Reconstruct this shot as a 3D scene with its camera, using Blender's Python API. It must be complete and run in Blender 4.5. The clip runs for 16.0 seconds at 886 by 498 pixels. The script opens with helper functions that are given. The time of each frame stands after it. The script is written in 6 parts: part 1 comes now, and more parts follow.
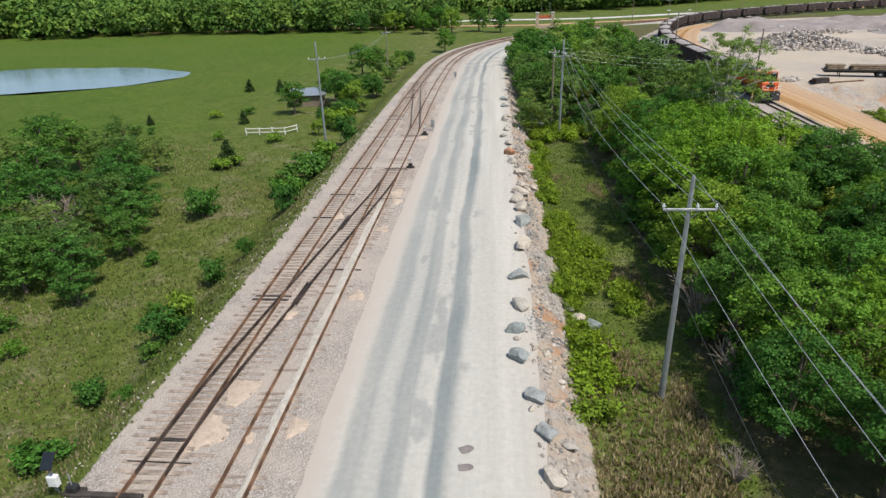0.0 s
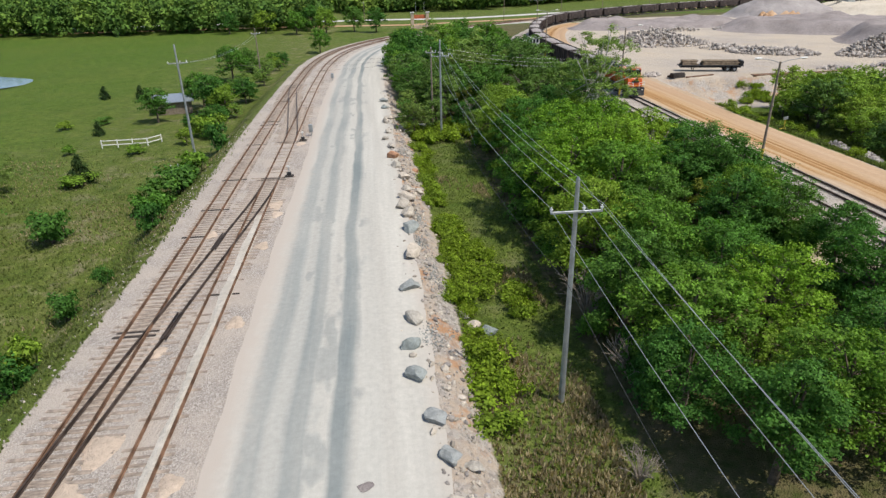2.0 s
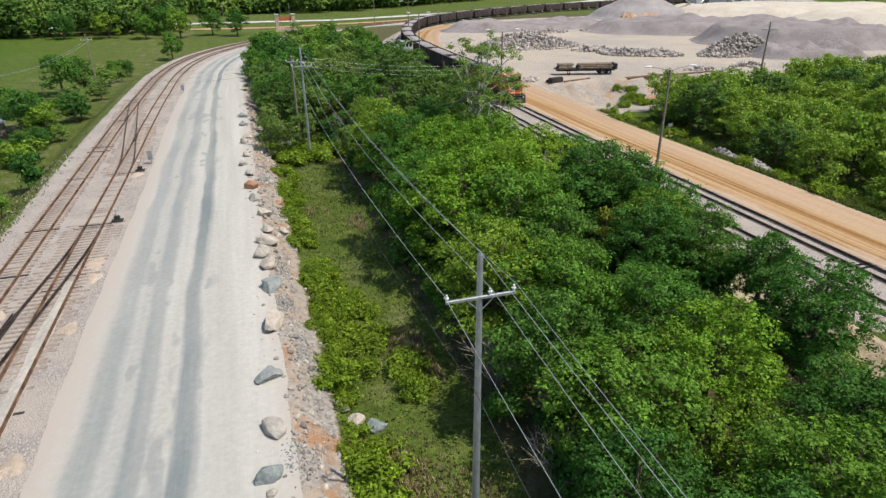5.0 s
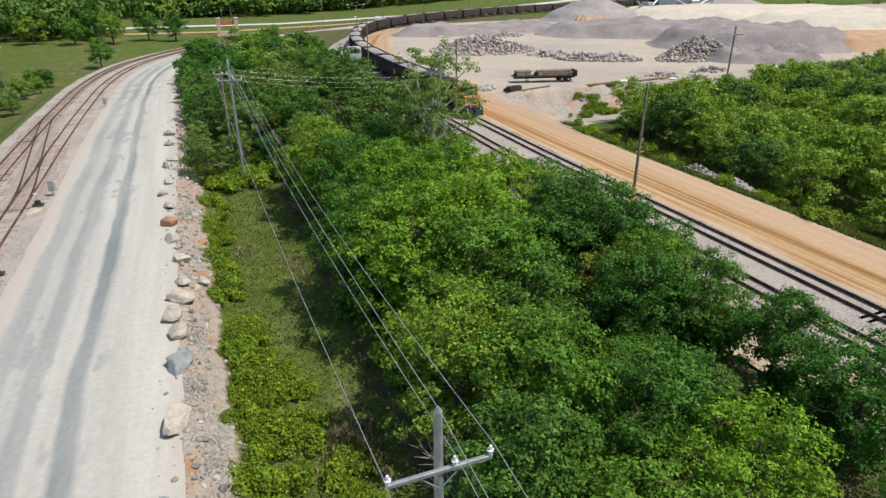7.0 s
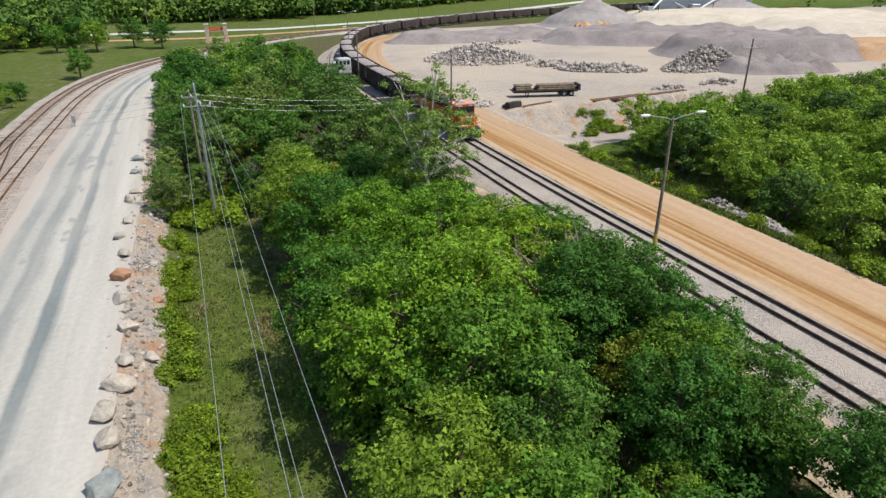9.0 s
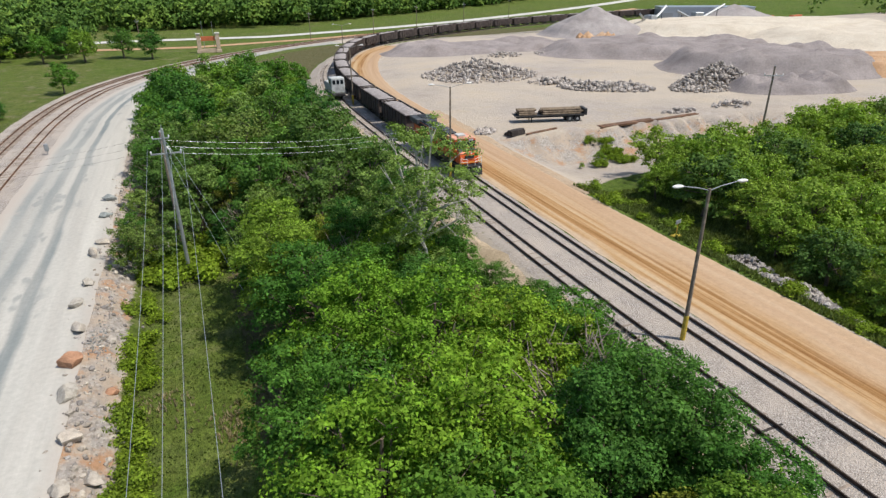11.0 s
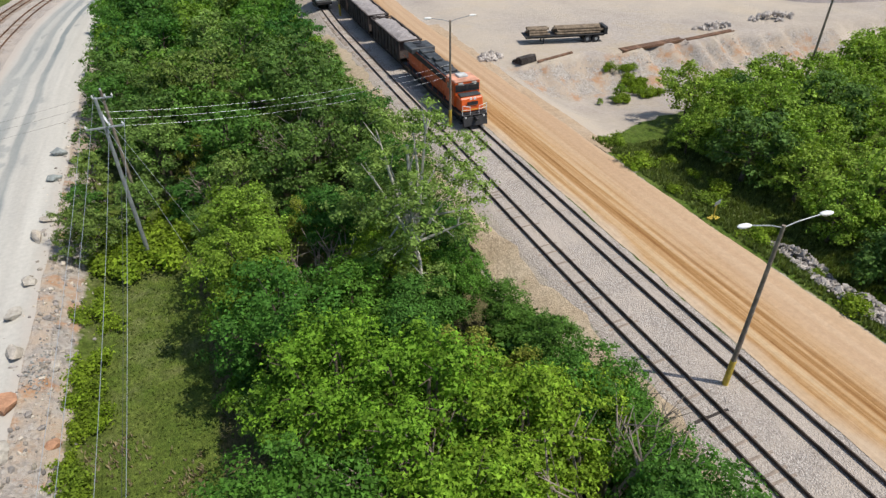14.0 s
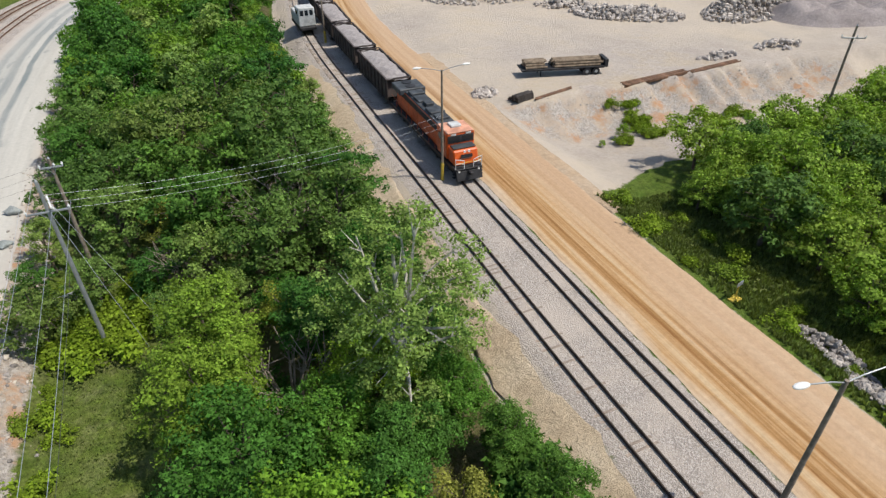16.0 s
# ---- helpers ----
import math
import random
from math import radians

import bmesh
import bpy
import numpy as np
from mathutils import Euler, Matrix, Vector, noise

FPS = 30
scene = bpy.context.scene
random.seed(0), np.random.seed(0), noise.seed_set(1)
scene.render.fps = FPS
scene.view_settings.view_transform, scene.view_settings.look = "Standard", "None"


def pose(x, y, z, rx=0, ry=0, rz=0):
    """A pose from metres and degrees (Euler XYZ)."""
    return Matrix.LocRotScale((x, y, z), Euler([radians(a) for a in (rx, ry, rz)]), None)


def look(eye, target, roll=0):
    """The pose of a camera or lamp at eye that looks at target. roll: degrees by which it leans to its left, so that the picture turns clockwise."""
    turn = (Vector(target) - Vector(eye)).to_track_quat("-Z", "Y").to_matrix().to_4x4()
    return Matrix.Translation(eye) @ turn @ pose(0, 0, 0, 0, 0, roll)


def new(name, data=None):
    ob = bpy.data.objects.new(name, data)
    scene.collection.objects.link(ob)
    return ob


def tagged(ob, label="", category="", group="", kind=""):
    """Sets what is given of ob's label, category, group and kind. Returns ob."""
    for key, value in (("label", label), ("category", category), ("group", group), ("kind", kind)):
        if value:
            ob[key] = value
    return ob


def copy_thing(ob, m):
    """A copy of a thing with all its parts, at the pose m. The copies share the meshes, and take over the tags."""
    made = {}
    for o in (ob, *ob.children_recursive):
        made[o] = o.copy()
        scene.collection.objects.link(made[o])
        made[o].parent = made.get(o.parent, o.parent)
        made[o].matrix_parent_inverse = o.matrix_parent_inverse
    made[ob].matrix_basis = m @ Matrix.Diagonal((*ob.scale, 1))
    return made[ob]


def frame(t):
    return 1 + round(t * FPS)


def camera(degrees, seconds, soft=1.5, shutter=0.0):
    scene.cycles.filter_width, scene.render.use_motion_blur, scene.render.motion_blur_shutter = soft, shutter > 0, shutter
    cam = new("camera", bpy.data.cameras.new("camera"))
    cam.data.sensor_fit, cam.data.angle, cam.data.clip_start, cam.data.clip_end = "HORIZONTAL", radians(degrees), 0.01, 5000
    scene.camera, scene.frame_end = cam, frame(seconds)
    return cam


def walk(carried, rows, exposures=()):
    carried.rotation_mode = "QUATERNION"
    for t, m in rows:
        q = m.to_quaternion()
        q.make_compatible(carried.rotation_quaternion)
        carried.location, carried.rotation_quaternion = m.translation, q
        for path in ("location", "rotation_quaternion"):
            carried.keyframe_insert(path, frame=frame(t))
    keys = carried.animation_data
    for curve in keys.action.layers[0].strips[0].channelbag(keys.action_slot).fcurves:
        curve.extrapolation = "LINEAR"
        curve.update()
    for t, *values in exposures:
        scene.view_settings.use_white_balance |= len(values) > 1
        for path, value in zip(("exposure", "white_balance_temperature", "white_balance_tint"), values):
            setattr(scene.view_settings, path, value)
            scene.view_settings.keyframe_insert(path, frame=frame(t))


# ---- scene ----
cam = camera(72.3, 16.0, soft=1.4)
PATH = [
    (0, (-0.421, -1.828, 19.622), (-0.6, -0.015, 18.798), -1.8),
    (0.5, (-0.374, -1.516, 19.59), (-0.443, 0.304, 18.763), -1.6),
    (1, (-0.341, -1.203, 19.578), (-0.32, 0.616, 18.748), -1.5),
    (1.5, (-0.269, -0.657, 19.538), (-0.172, 1.159, 18.706), -1.4),
    (2, (-0.171, 0.301, 19.479), (0.005, 2.111, 18.646), -1.2),
    (2.5, (0.01, 1.483, 19.473), (0.258, 3.283, 18.639), -1.1),
    (3, (0.309, 2.874, 19.431), (0.62, 4.665, 18.597), -1.0),
    (3.5, (0.66, 4.334, 19.444), (1.032, 6.112, 18.608), -0.8),
    (4, (1.071, 5.731, 19.35), (1.506, 7.495, 18.515), -0.7),
    (4.5, (1.557, 7.36, 19.29), (2.044, 9.111, 18.454), -0.6),
    (7, (5.025, 16.524, 19.137), (5.688, 18.219, 18.306), -0.4),
    (7.5, (5.843, 18.232, 19.293), (6.511, 19.924, 18.461), -0.4),
    (8, (6.592, 19.988, 19.42), (7.262, 21.681, 18.591), -0.5),
    (8.5, (7.287, 21.786, 19.715), (7.96, 23.478, 18.887), -0.4),
    (9, (8.099, 23.511, 20.031), (8.772, 25.203, 19.204), -0.5),
    (9.5, (8.806, 25.315, 20.385), (9.484, 27.005, 19.559), -0.4),
    (10, (9.562, 27.086, 20.806), (10.241, 28.778, 19.984), -0.4),
    (12.3, (12.619, 34.279, 23.942), (13.292, 35.964, 23.101), -0.6),
    (12.5, (12.947, 34.932, 24.041), (13.613, 36.599, 23.16), -0.5),
    (13, (13.452, 36.38, 24.592), (14.092, 37.983, 23.582), -0.6),
    (13.5, (14.172, 37.937, 25.021), (14.785, 39.477, 23.902), -0.5),
    (14, (14.805, 39.547, 25.576), (15.412, 41.071, 24.432), -0.5),
    (14.5, (15.449, 41.211, 26.131), (16.059, 42.733, 24.986), -0.5),
    (15, (16.182, 42.859, 26.644), (16.796, 44.379, 25.499), -0.5),
    (15.5, (16.852, 44.523, 27.116), (17.473, 46.041, 25.971), -0.4),
    (16, (17.553, 46.173, 27.63), (18.183, 47.687, 26.485), -0.3),
]
UNIT = 1.15   # metres in one unit of the plan; the whole plan is brought to metres at the end
walk(cam, [(t, look(Vector(eye) * UNIT, Vector(target) * UNIT, roll)) for t, eye, target, roll in PATH])

# ---- light ----
SUN_AZ, SUN_EL = radians(126), radians(60)   # azimuth from +y towards +x
world = bpy.data.worlds.new("sky")
world.use_nodes = True
scene.world = world
wn = world.node_tree.nodes
sky = wn.new("ShaderNodeTexSky")
sky.sky_type = "NISHITA"
sky.sun_disc = False
sky.sun_elevation, sky.sun_rotation = SUN_EL, SUN_AZ
world.node_tree.links.new(sky.outputs[0], wn["Background"].inputs[0])
wn["Background"].inputs[1].default_value = 0.13
sun = new("sun", bpy.data.lights.new("sun", "SUN"))
sun.data.energy, sun.data.angle, sun.data.color = 4.3, radians(0.6), (1.0, 0.94, 0.84)
sun.matrix_world = look((0, 0, 0), (-math.sin(SUN_AZ) * math.cos(SUN_EL), -math.cos(SUN_AZ) * math.cos(SUN_EL), -math.sin(SUN_EL)))
scene.view_settings.exposure = 0.09

R = random.Random(7)
NR = np.random.default_rng(11)


# ---- materials ----
class Mat:
    """A node material with short calls for its nodes."""

    def __init__(self, name, rough=0.9, metal=0.0, spec=0.3):
        self.m = bpy.data.materials.new(name)
        self.m.use_nodes = True
        self.t = self.m.node_tree
        self.b = self.t.nodes["Principled BSDF"]
        self.b.inputs["Roughness"].default_value = rough
        self.b.inputs["Metallic"].default_value = metal
        self.b.inputs["Specular IOR Level"].default_value = spec

    def node(self, kind, **values):
        n = self.t.nodes.new(kind)
        for k, v in values.items():
            n.inputs[k.replace("_", " ")].default_value = v
        return n

    def link(self, a, b):
        self.t.links.new(a, b)

    def coords(self, which="Object"):
        return self.node("ShaderNodeTexCoord").outputs[which]

    def noise(self, scale, detail=4.0, vec=None, rough=0.55):
        n = self.node("ShaderNodeTexNoise", Scale=scale, Detail=detail, Roughness=rough)
        self.link(vec if vec is not None else self.coords(), n.inputs["Vector"])
        return n.outputs["Fac"]

    def voronoi(self, scale, vec=None, out="Color"):
        n = self.node("ShaderNodeTexVoronoi", Scale=scale)
        self.link(vec if vec is not None else self.coords(), n.inputs["Vector"])
        return n.outputs[out]

    def ramp(self, fac, *stops):
        n = self.node("ShaderNodeValToRGB")
        self.link(fac, n.inputs[0])
        e = n.color_ramp.elements
        while len(e) < len(stops):
            e.new(0.5)
        for el, (p, c) in zip(e, stops):
            el.position = p
            el.color = (c, c, c, 1) if isinstance(c, (int, float)) else (*c, 1)
        return n.outputs[0]

    def mix(self, fac, a, b, how="MIX"):
        n = self.t.nodes.new("ShaderNodeMix")
        n.data_type, n.blend_type = "RGBA", how
        for k, v in ((0, fac), (6, a), (7, b)):
            sock = n.inputs[k]
            if isinstance(v, (int, float)):
                sock.default_value = v if k == 0 else (v, v, v, 1)
            elif isinstance(v, tuple):
                sock.default_value = (*v, 1)
            else:
                self.link(v, sock)
        return n.outputs[2]

    def math(self, how, a, b=0.5, clamp=False):
        n = self.t.nodes.new("ShaderNodeMath")
        n.operation, n.use_clamp = how, clamp
        for sock, v in zip(n.inputs, (a, b)):
            if isinstance(v, (int, float)):
                sock.default_value = v
            else:
                self.link(v, sock)
        return n.outputs[0]

    def random(self):
        return self.t.nodes.new("ShaderNodeObjectInfo").outputs["Random"]

    def island(self):
        return self.t.nodes.new("ShaderNodeNewGeometry").outputs["Random Per Island"]

    def scaled(self, sx, sy, sz, which="Object"):
        n = self.node("ShaderNodeMapping")
        n.inputs["Scale"].default_value = (sx, sy, sz)
        self.link(self.coords(which), n.inputs["Vector"])
        return n.outputs[0]

    def color(self, c):
        if isinstance(c, tuple):
            self.b.inputs["Base Color"].default_value = (*c, 1)
        else:
            self.link(c, self.b.inputs["Base Color"])
        return self

    def bump(self, height, strength=0.5, dist=0.05):
        n = self.node("ShaderNodeBump", Strength=strength, Distance=dist)
        self.link(height, n.inputs["Height"])
        self.link(n.outputs[0], self.b.inputs["Normal"])
        return self


def plain(name, c, rough=0.6, metal=0.0, var=0.25, scale=3.0):
    """Paint or metal with worn, dirty variation at two scales."""
    m = Mat(name, rough, metal)
    dark = tuple(v * (1 - var) for v in c)
    light = tuple(min(1, v * (1 + var)) for v in c)
    big = m.ramp(m.noise(scale, 5), (0.35, dark), (0.65, light))
    fine = m.ramp(m.noise(scale * 14, 3), (0.3, 0.82), (0.7, 1.1))
    m.color(m.mix(1.0, big, fine, "MULTIPLY"))
    m.bump(m.noise(scale * 10, 3), 0.15, 0.02)
    return m.m


def leaf_material(name, a, b, c, clumps=1.3):
    """Leaves: hue by tree and by leaf, some light shining through."""
    m = Mat(name, 0.65, spec=0.12)
    tree = m.ramp(m.random(), (0.0, a), (0.5, b), (1.0, c))
    leaf = m.ramp(m.island(), (0.0, 0.6), (0.6, 1.0), (1.0, 1.4))
    clump = m.ramp(m.noise(clumps, 3, rough=0.6), (0.34, 0.66), (0.5, 1.0), (0.66, 1.36))
    col = m.mix(1.0, m.mix(1.0, tree, leaf, "MULTIPLY"), clump, "MULTIPLY")
    m.color(col)
    t = m.node("ShaderNodeBsdfTranslucent")
    m.link(m.mix(1.0, col, (1.25, 1.35, 0.5), "MULTIPLY"), t.inputs["Color"])
    add = m.node("ShaderNodeMixShader")
    add.inputs[0].default_value = 0.28
    m.link(m.b.outputs[0], add.inputs[1])
    m.link(t.outputs[0], add.inputs[2])
    m.link(add.outputs[0], m.t.nodes["Material Output"].inputs["Surface"])
    return m.m


def ground_material():
    """Grass, ballast, quarry gravel and bare woodland soil, by the plan's zones with broken edges."""
    m = Mat("ground", 0.95, spec=0.15)
    att = m.node("ShaderNodeAttribute")
    att.attribute_name = "zone"
    sep = m.node("ShaderNodeSeparateColor")
    m.link(att.outputs["Color"], sep.inputs[0])
    edge = m.math("MULTIPLY", m.math("SUBTRACT", m.noise(0.9, 6, rough=0.7), 0.5), 0.9)

    def zone(out):
        v = m.math("ADD", sep.outputs[out], edge)
        return m.ramp(v, (0.42, 0.0), (0.58, 1.0))

    patch = m.noise(0.06, 4)
    mid = m.noise(0.5, 6, rough=0.7)
    fine = m.noise(5, 5, rough=0.75)
    lush = m.ramp(mid, (0.3, (0.065, 0.125, 0.014)), (0.55, (0.10, 0.17, 0.020)), (0.75, (0.145, 0.195, 0.032)))
    dry = m.ramp(mid, (0.3, (0.085, 0.125, 0.02)), (0.52, (0.165, 0.18, 0.05)), (0.7, (0.21, 0.20, 0.09)))
    wild = m.math("ADD", m.math("MULTIPLY", att.outputs["Alpha"], 0.42), m.math("MULTIPLY", patch, 0.6))
    grass = m.mix(m.ramp(wild, (0.35, 0.0), (0.75, 0.8)), lush, dry)
    grass = m.mix(m.ramp(m.noise(0.022, 5, rough=0.6), (0.38, 0.0), (0.62, 0.6)), grass, m.ramp(mid, (0.3, (0.09, 0.145, 0.02)), (0.7, (0.165, 0.195, 0.042))))
    bare = m.math("MULTIPLY", m.ramp(m.noise(0.28, 7, rough=0.72), (0.52, 0.0), (0.66, 0.8)), m.ramp(wild, (0.45, 0.0), (0.75, 1.0)))
    grass = m.mix(bare, grass, (0.30, 0.255, 0.17))
    grass = m.mix(1.0, grass, m.ramp(m.noise(1.6, 5, rough=0.7), (0.3, 0.50), (0.7, 1.04)), "MULTIPLY")
    grass = m.mix(1.0, grass, m.ramp(fine, (0.28, 0.45), (0.5, 1.0), (0.72, 1.5)), "MULTIPLY")
    stone = m.ramp(m.voronoi(16), (0.1, (0.24, 0.21, 0.185)), (0.55, (0.39, 0.345, 0.305)), (0.9, (0.54, 0.49, 0.445)))
    stone = m.mix(m.ramp(m.noise(0.35, 5), (0.40, 0.0), (0.62, 0.75)), stone, (0.485, 0.42, 0.36))
    grit = m.ramp(m.noise(0.12, 6, rough=0.65), (0.3, (0.375, 0.32, 0.275)), (0.5, (0.45, 0.395, 0.345)), (0.68, (0.465, 0.385, 0.285)))
    grit = m.mix(1.0, grit, m.ramp(m.noise(2.2, 6, rough=0.7), (0.3, 0.8), (0.7, 1.12)), "MULTIPLY")
    grit = m.mix(m.ramp(m.noise(0.035, 5, rough=0.6), (0.4, 0.0), (0.62, 0.7)), grit, (0.53, 0.455, 0.36))
    grit = m.mix(m.ramp(m.noise(0.05, 6, rough=0.7), (0.55, 0.0), (0.7, 0.55)), grit, (0.36, 0.315, 0.275))
    bank = m.ramp(m.voronoi(5.5), (0.1, (0.26, 0.235, 0.21)), (0.5, (0.37, 0.335, 0.30)), (0.9, (0.46, 0.42, 0.375)))
    bank = m.mix(m.ramp(m.noise(0.42, 6, rough=0.7), (0.44, 0.0), (0.6, 0.85)), bank, (0.45, 0.36, 0.275))
    bank = m.mix(m.ramp(m.noise(0.36, 6, rough=0.7), (0.53, 0.0), (0.63, 0.85)), bank, (0.43, 0.235, 0.12))
    grit = m.mix(m.ramp(sep.outputs["Blue"], (0.25, 0.0), (0.6, 1.0)), grit, bank)
    soil = m.ramp(m.noise(1.3, 6), (0.3, (0.06, 0.075, 0.02)), (0.7, (0.16, 0.13, 0.07)))
    col = m.mix(zone("Blue"), grass, soil)
    col = m.mix(zone("Green"), col, grit)
    col = m.mix(zone("Red"), col, stone)
    m.color(col)
    m.bump(m.math("ADD", m.noise(7, 5, rough=0.7), m.voronoi(14, out="Distance")), 0.8, 0.10)
    return m.m


def road_material():
    """Crushed limestone with long bluish wheel bands and pale dust."""
    m = Mat("crushed_limestone", 0.95, spec=0.15)
    uv = m.node("ShaderNodeUVMap").outputs[0]
    sep = m.node("ShaderNodeSeparateXYZ")
    m.link(uv, sep.inputs[0])
    st = m.node("ShaderNodeMapping")
    st.inputs["Scale"].default_value = (1.0, 0.035, 1)
    m.link(uv, st.inputs["Vector"])
    streak = m.noise(1.0, 6, st.outputs[0], 0.6)
    wob = m.math("MULTIPLY", m.math("SUBTRACT", m.noise(0.06, 3, uv), 0.5), 1.6)
    u = m.math("ADD", sep.outputs["X"], wob)
    far = m.math("MULTIPLY", m.math("SUBTRACT", m.noise(0.3, 4, st.outputs[0]), 0.5), 0.12)
    v = m.math("ADD", m.math("MULTIPLY", u, 0.1), far)
    bands = m.ramp(v, (0.056, 0), (0.104, 0.12), (0.137, 0.65), (0.210, 0.7), (0.251, 0.28), (0.300, 0.35), (0.333, 0.8), (0.398, 0.72), (0.430, 0.15), (0.504, 0.06), (0.532, 1), (0.585, 1), (0.618, 0.12), (0.708, 0.12), (0.756, 0))
    k = m.math("MULTIPLY", bands, m.ramp(streak, (0.28, 0.5), (0.55, 1.0)))
    k = m.math("MULTIPLY", k, m.ramp(m.noise(0.045, 3, uv), (0.3, 0.55), (0.6, 1.0)))
    wet = m.node("ShaderNodeMapping")
    wet.inputs["Scale"].default_value = (0.30, 0.11, 1)
    m.link(uv, wet.inputs["Vector"])
    damp = m.math("MULTIPLY", m.ramp(m.noise(1.0, 3, wet.outputs[0], 0.65), (0.53, 0.0), (0.59, 0.5)), m.ramp(m.math("MULTIPLY", sep.outputs["X"], 0.1), (0.1, 0.0), (0.2, 1.0), (0.62, 1.0), (0.72, 0.0)))
    k = m.math("MAXIMUM", k, damp)
    pale = m.ramp(streak, (0.3, (0.42, 0.40, 0.36)), (0.7, (0.52, 0.50, 0.45)))
    col = m.mix(k, pale, (0.19, 0.215, 0.215))
    col = m.mix(1.0, col, m.ramp(m.noise(3.0, 7, rough=0.7), (0.3, 0.88), (0.7, 1.06)), "MULTIPLY")
    rim = m.math("ADD", m.math("ABSOLUTE", m.math("SUBTRACT", sep.outputs["X"], 5.35)), m.math("MULTIPLY", m.noise(0.8, 6, rough=0.7), 1.6))
    rim = m.ramp(m.math("MULTIPLY", rim, 0.1), (0.46, 0.0), (0.58, 1.0))
    col = m.mix(rim, col, (0.435, 0.385, 0.335))
    col = m.mix(m.ramp(m.voronoi(9), (0.93, 0.0), (1.0, 0.35)), col, (0.35, 0.34, 0.33))
    m.color(col)
    m.bump(m.math("ADD", m.noise(9, 6, rough=0.75), m.math("MULTIPLY", streak, 2.0)), 0.45, 0.05)
    return m.m


def dirt_material():
    """Graded ochre dirt with tyre ruts."""
    m = Mat("ochre_dirt", 0.95, spec=0.12)
    uv = m.node("ShaderNodeUVMap").outputs[0]
    st = m.node("ShaderNodeMapping")
    st.inputs["Scale"].default_value = (1.3, 0.03, 1)
    m.link(uv, st.inputs["Vector"])
    fine = m.noise(1.4, 7, st.outputs[0], 0.68)
    broad_bands = m.noise(0.42, 4, st.outputs[0], 0.5)
    ruts = m.math("ADD", m.math("MULTIPLY", fine, 0.4), m.math("MULTIPLY", broad_bands, 0.6))
    col = m.ramp(ruts, (0.40, (0.22, 0.105, 0.036)), (0.46, (0.335, 0.19, 0.08)), (0.51, (0.43, 0.275, 0.14)), (0.57, (0.48, 0.35, 0.21)))
    sep = m.node("ShaderNodeSeparateXYZ")
    m.link(uv, sep.inputs[0])
    across = m.math("ADD", m.math("MULTIPLY", sep.outputs["X"], 0.1), m.math("MULTIPLY", m.math("SUBTRACT", m.noise(0.12, 4, uv), 0.5), 0.5))
    col = m.mix(m.ramp(across, (0.42, 0.0), (0.68, 0.8)), col, m.ramp(m.noise(0.5, 5, st.outputs[0]), (0.35, (0.41, 0.28, 0.175)), (0.65, (0.48, 0.345, 0.235))))
    col = m.mix(m.ramp(across, (0.02, 0.7), (0.14, 0.0)), col, (0.50, 0.40, 0.30))
    col = m.mix(1.0, col, m.ramp(m.noise(2.5, 6, rough=0.7), (0.3, 0.86), (0.7, 1.08)), "MULTIPLY")
    m.color(col)
    m.bump(m.math("ADD", m.math("MULTIPLY", ruts, 3.0), m.noise(6, 5)), 0.5, 0.08)
    return m.m


def rock_material(name, a, b):
    m = Mat(name, 0.9, spec=0.2)
    base = m.ramp(m.random(), (0.0, a), (1.0, b))
    isl = m.ramp(m.island(), (0.0, 0.55), (1.0, 1.25))
    n = m.ramp(m.noise(2.5, 7, rough=0.7), (0.3, 0.6), (0.7, 1.2))
    m.color(m.mix(1.0, m.mix(1.0, base, isl, "MULTIPLY"), n, "MULTIPLY"))
    m.bump(m.noise(5, 6, rough=0.7), 0.7, 0.12)
    return m.m


def pile_material(name, a, b, c):
    m = Mat(name, 0.95, spec=0.15)
    col = m.ramp(m.noise(0.16, 6, rough=0.65), (0.3, a), (0.5, b), (0.72, c))
    m.color(m.mix(1.0, col, m.ramp(m.noise(2.5, 6, rough=0.75), (0.3, 0.75), (0.7, 1.15)), "MULTIPLY"))
    m.bump(m.noise(2.0, 7, rough=0.75), 0.8, 0.3)
    return m.m


def water_material():
    m = Mat("pond_water", 0.12, spec=0.5)
    m.color(m.ramp(m.noise(0.05, 3), (0.3, (0.10, 0.16, 0.20)), (0.7, (0.16, 0.22, 0.25))))
    m.bump(m.noise(1.5, 4), 0.08, 0.05)
    return m.m


M_GROUND, M_ROAD, M_DIRT, M_WATER = ground_material(), road_material(), dirt_material(), water_material()
M_LEAF = leaf_material("leaf_green", (0.062, 0.165, 0.026), (0.105, 0.225, 0.028), (0.20, 0.295, 0.034))
M_LEAF_DARK = leaf_material("leaf_dark", (0.050, 0.140, 0.026), (0.072, 0.175, 0.03), (0.105, 0.205, 0.034))
M_LEAF_PALE = leaf_material("leaf_pale", (0.145, 0.24, 0.06), (0.175, 0.275, 0.062), (0.205, 0.29, 0.068))
M_LEAF_BRIGHT = leaf_material("leaf_bright", (0.15, 0.285, 0.026), (0.185, 0.315, 0.028), (0.23, 0.335, 0.03))
M_LEAF_OLIVE = leaf_material("leaf_olive", (0.21, 0.25, 0.035), (0.24, 0.27, 0.045), (0.27, 0.28, 0.06))
M_WEED = leaf_material("weed", (0.175, 0.265, 0.02), (0.20, 0.285, 0.024), (0.155, 0.235, 0.025))
M_LEAF_WILLOW = leaf_material("leaf_willow", (0.195, 0.31, 0.04), (0.215, 0.325, 0.045), (0.24, 0.34, 0.05))
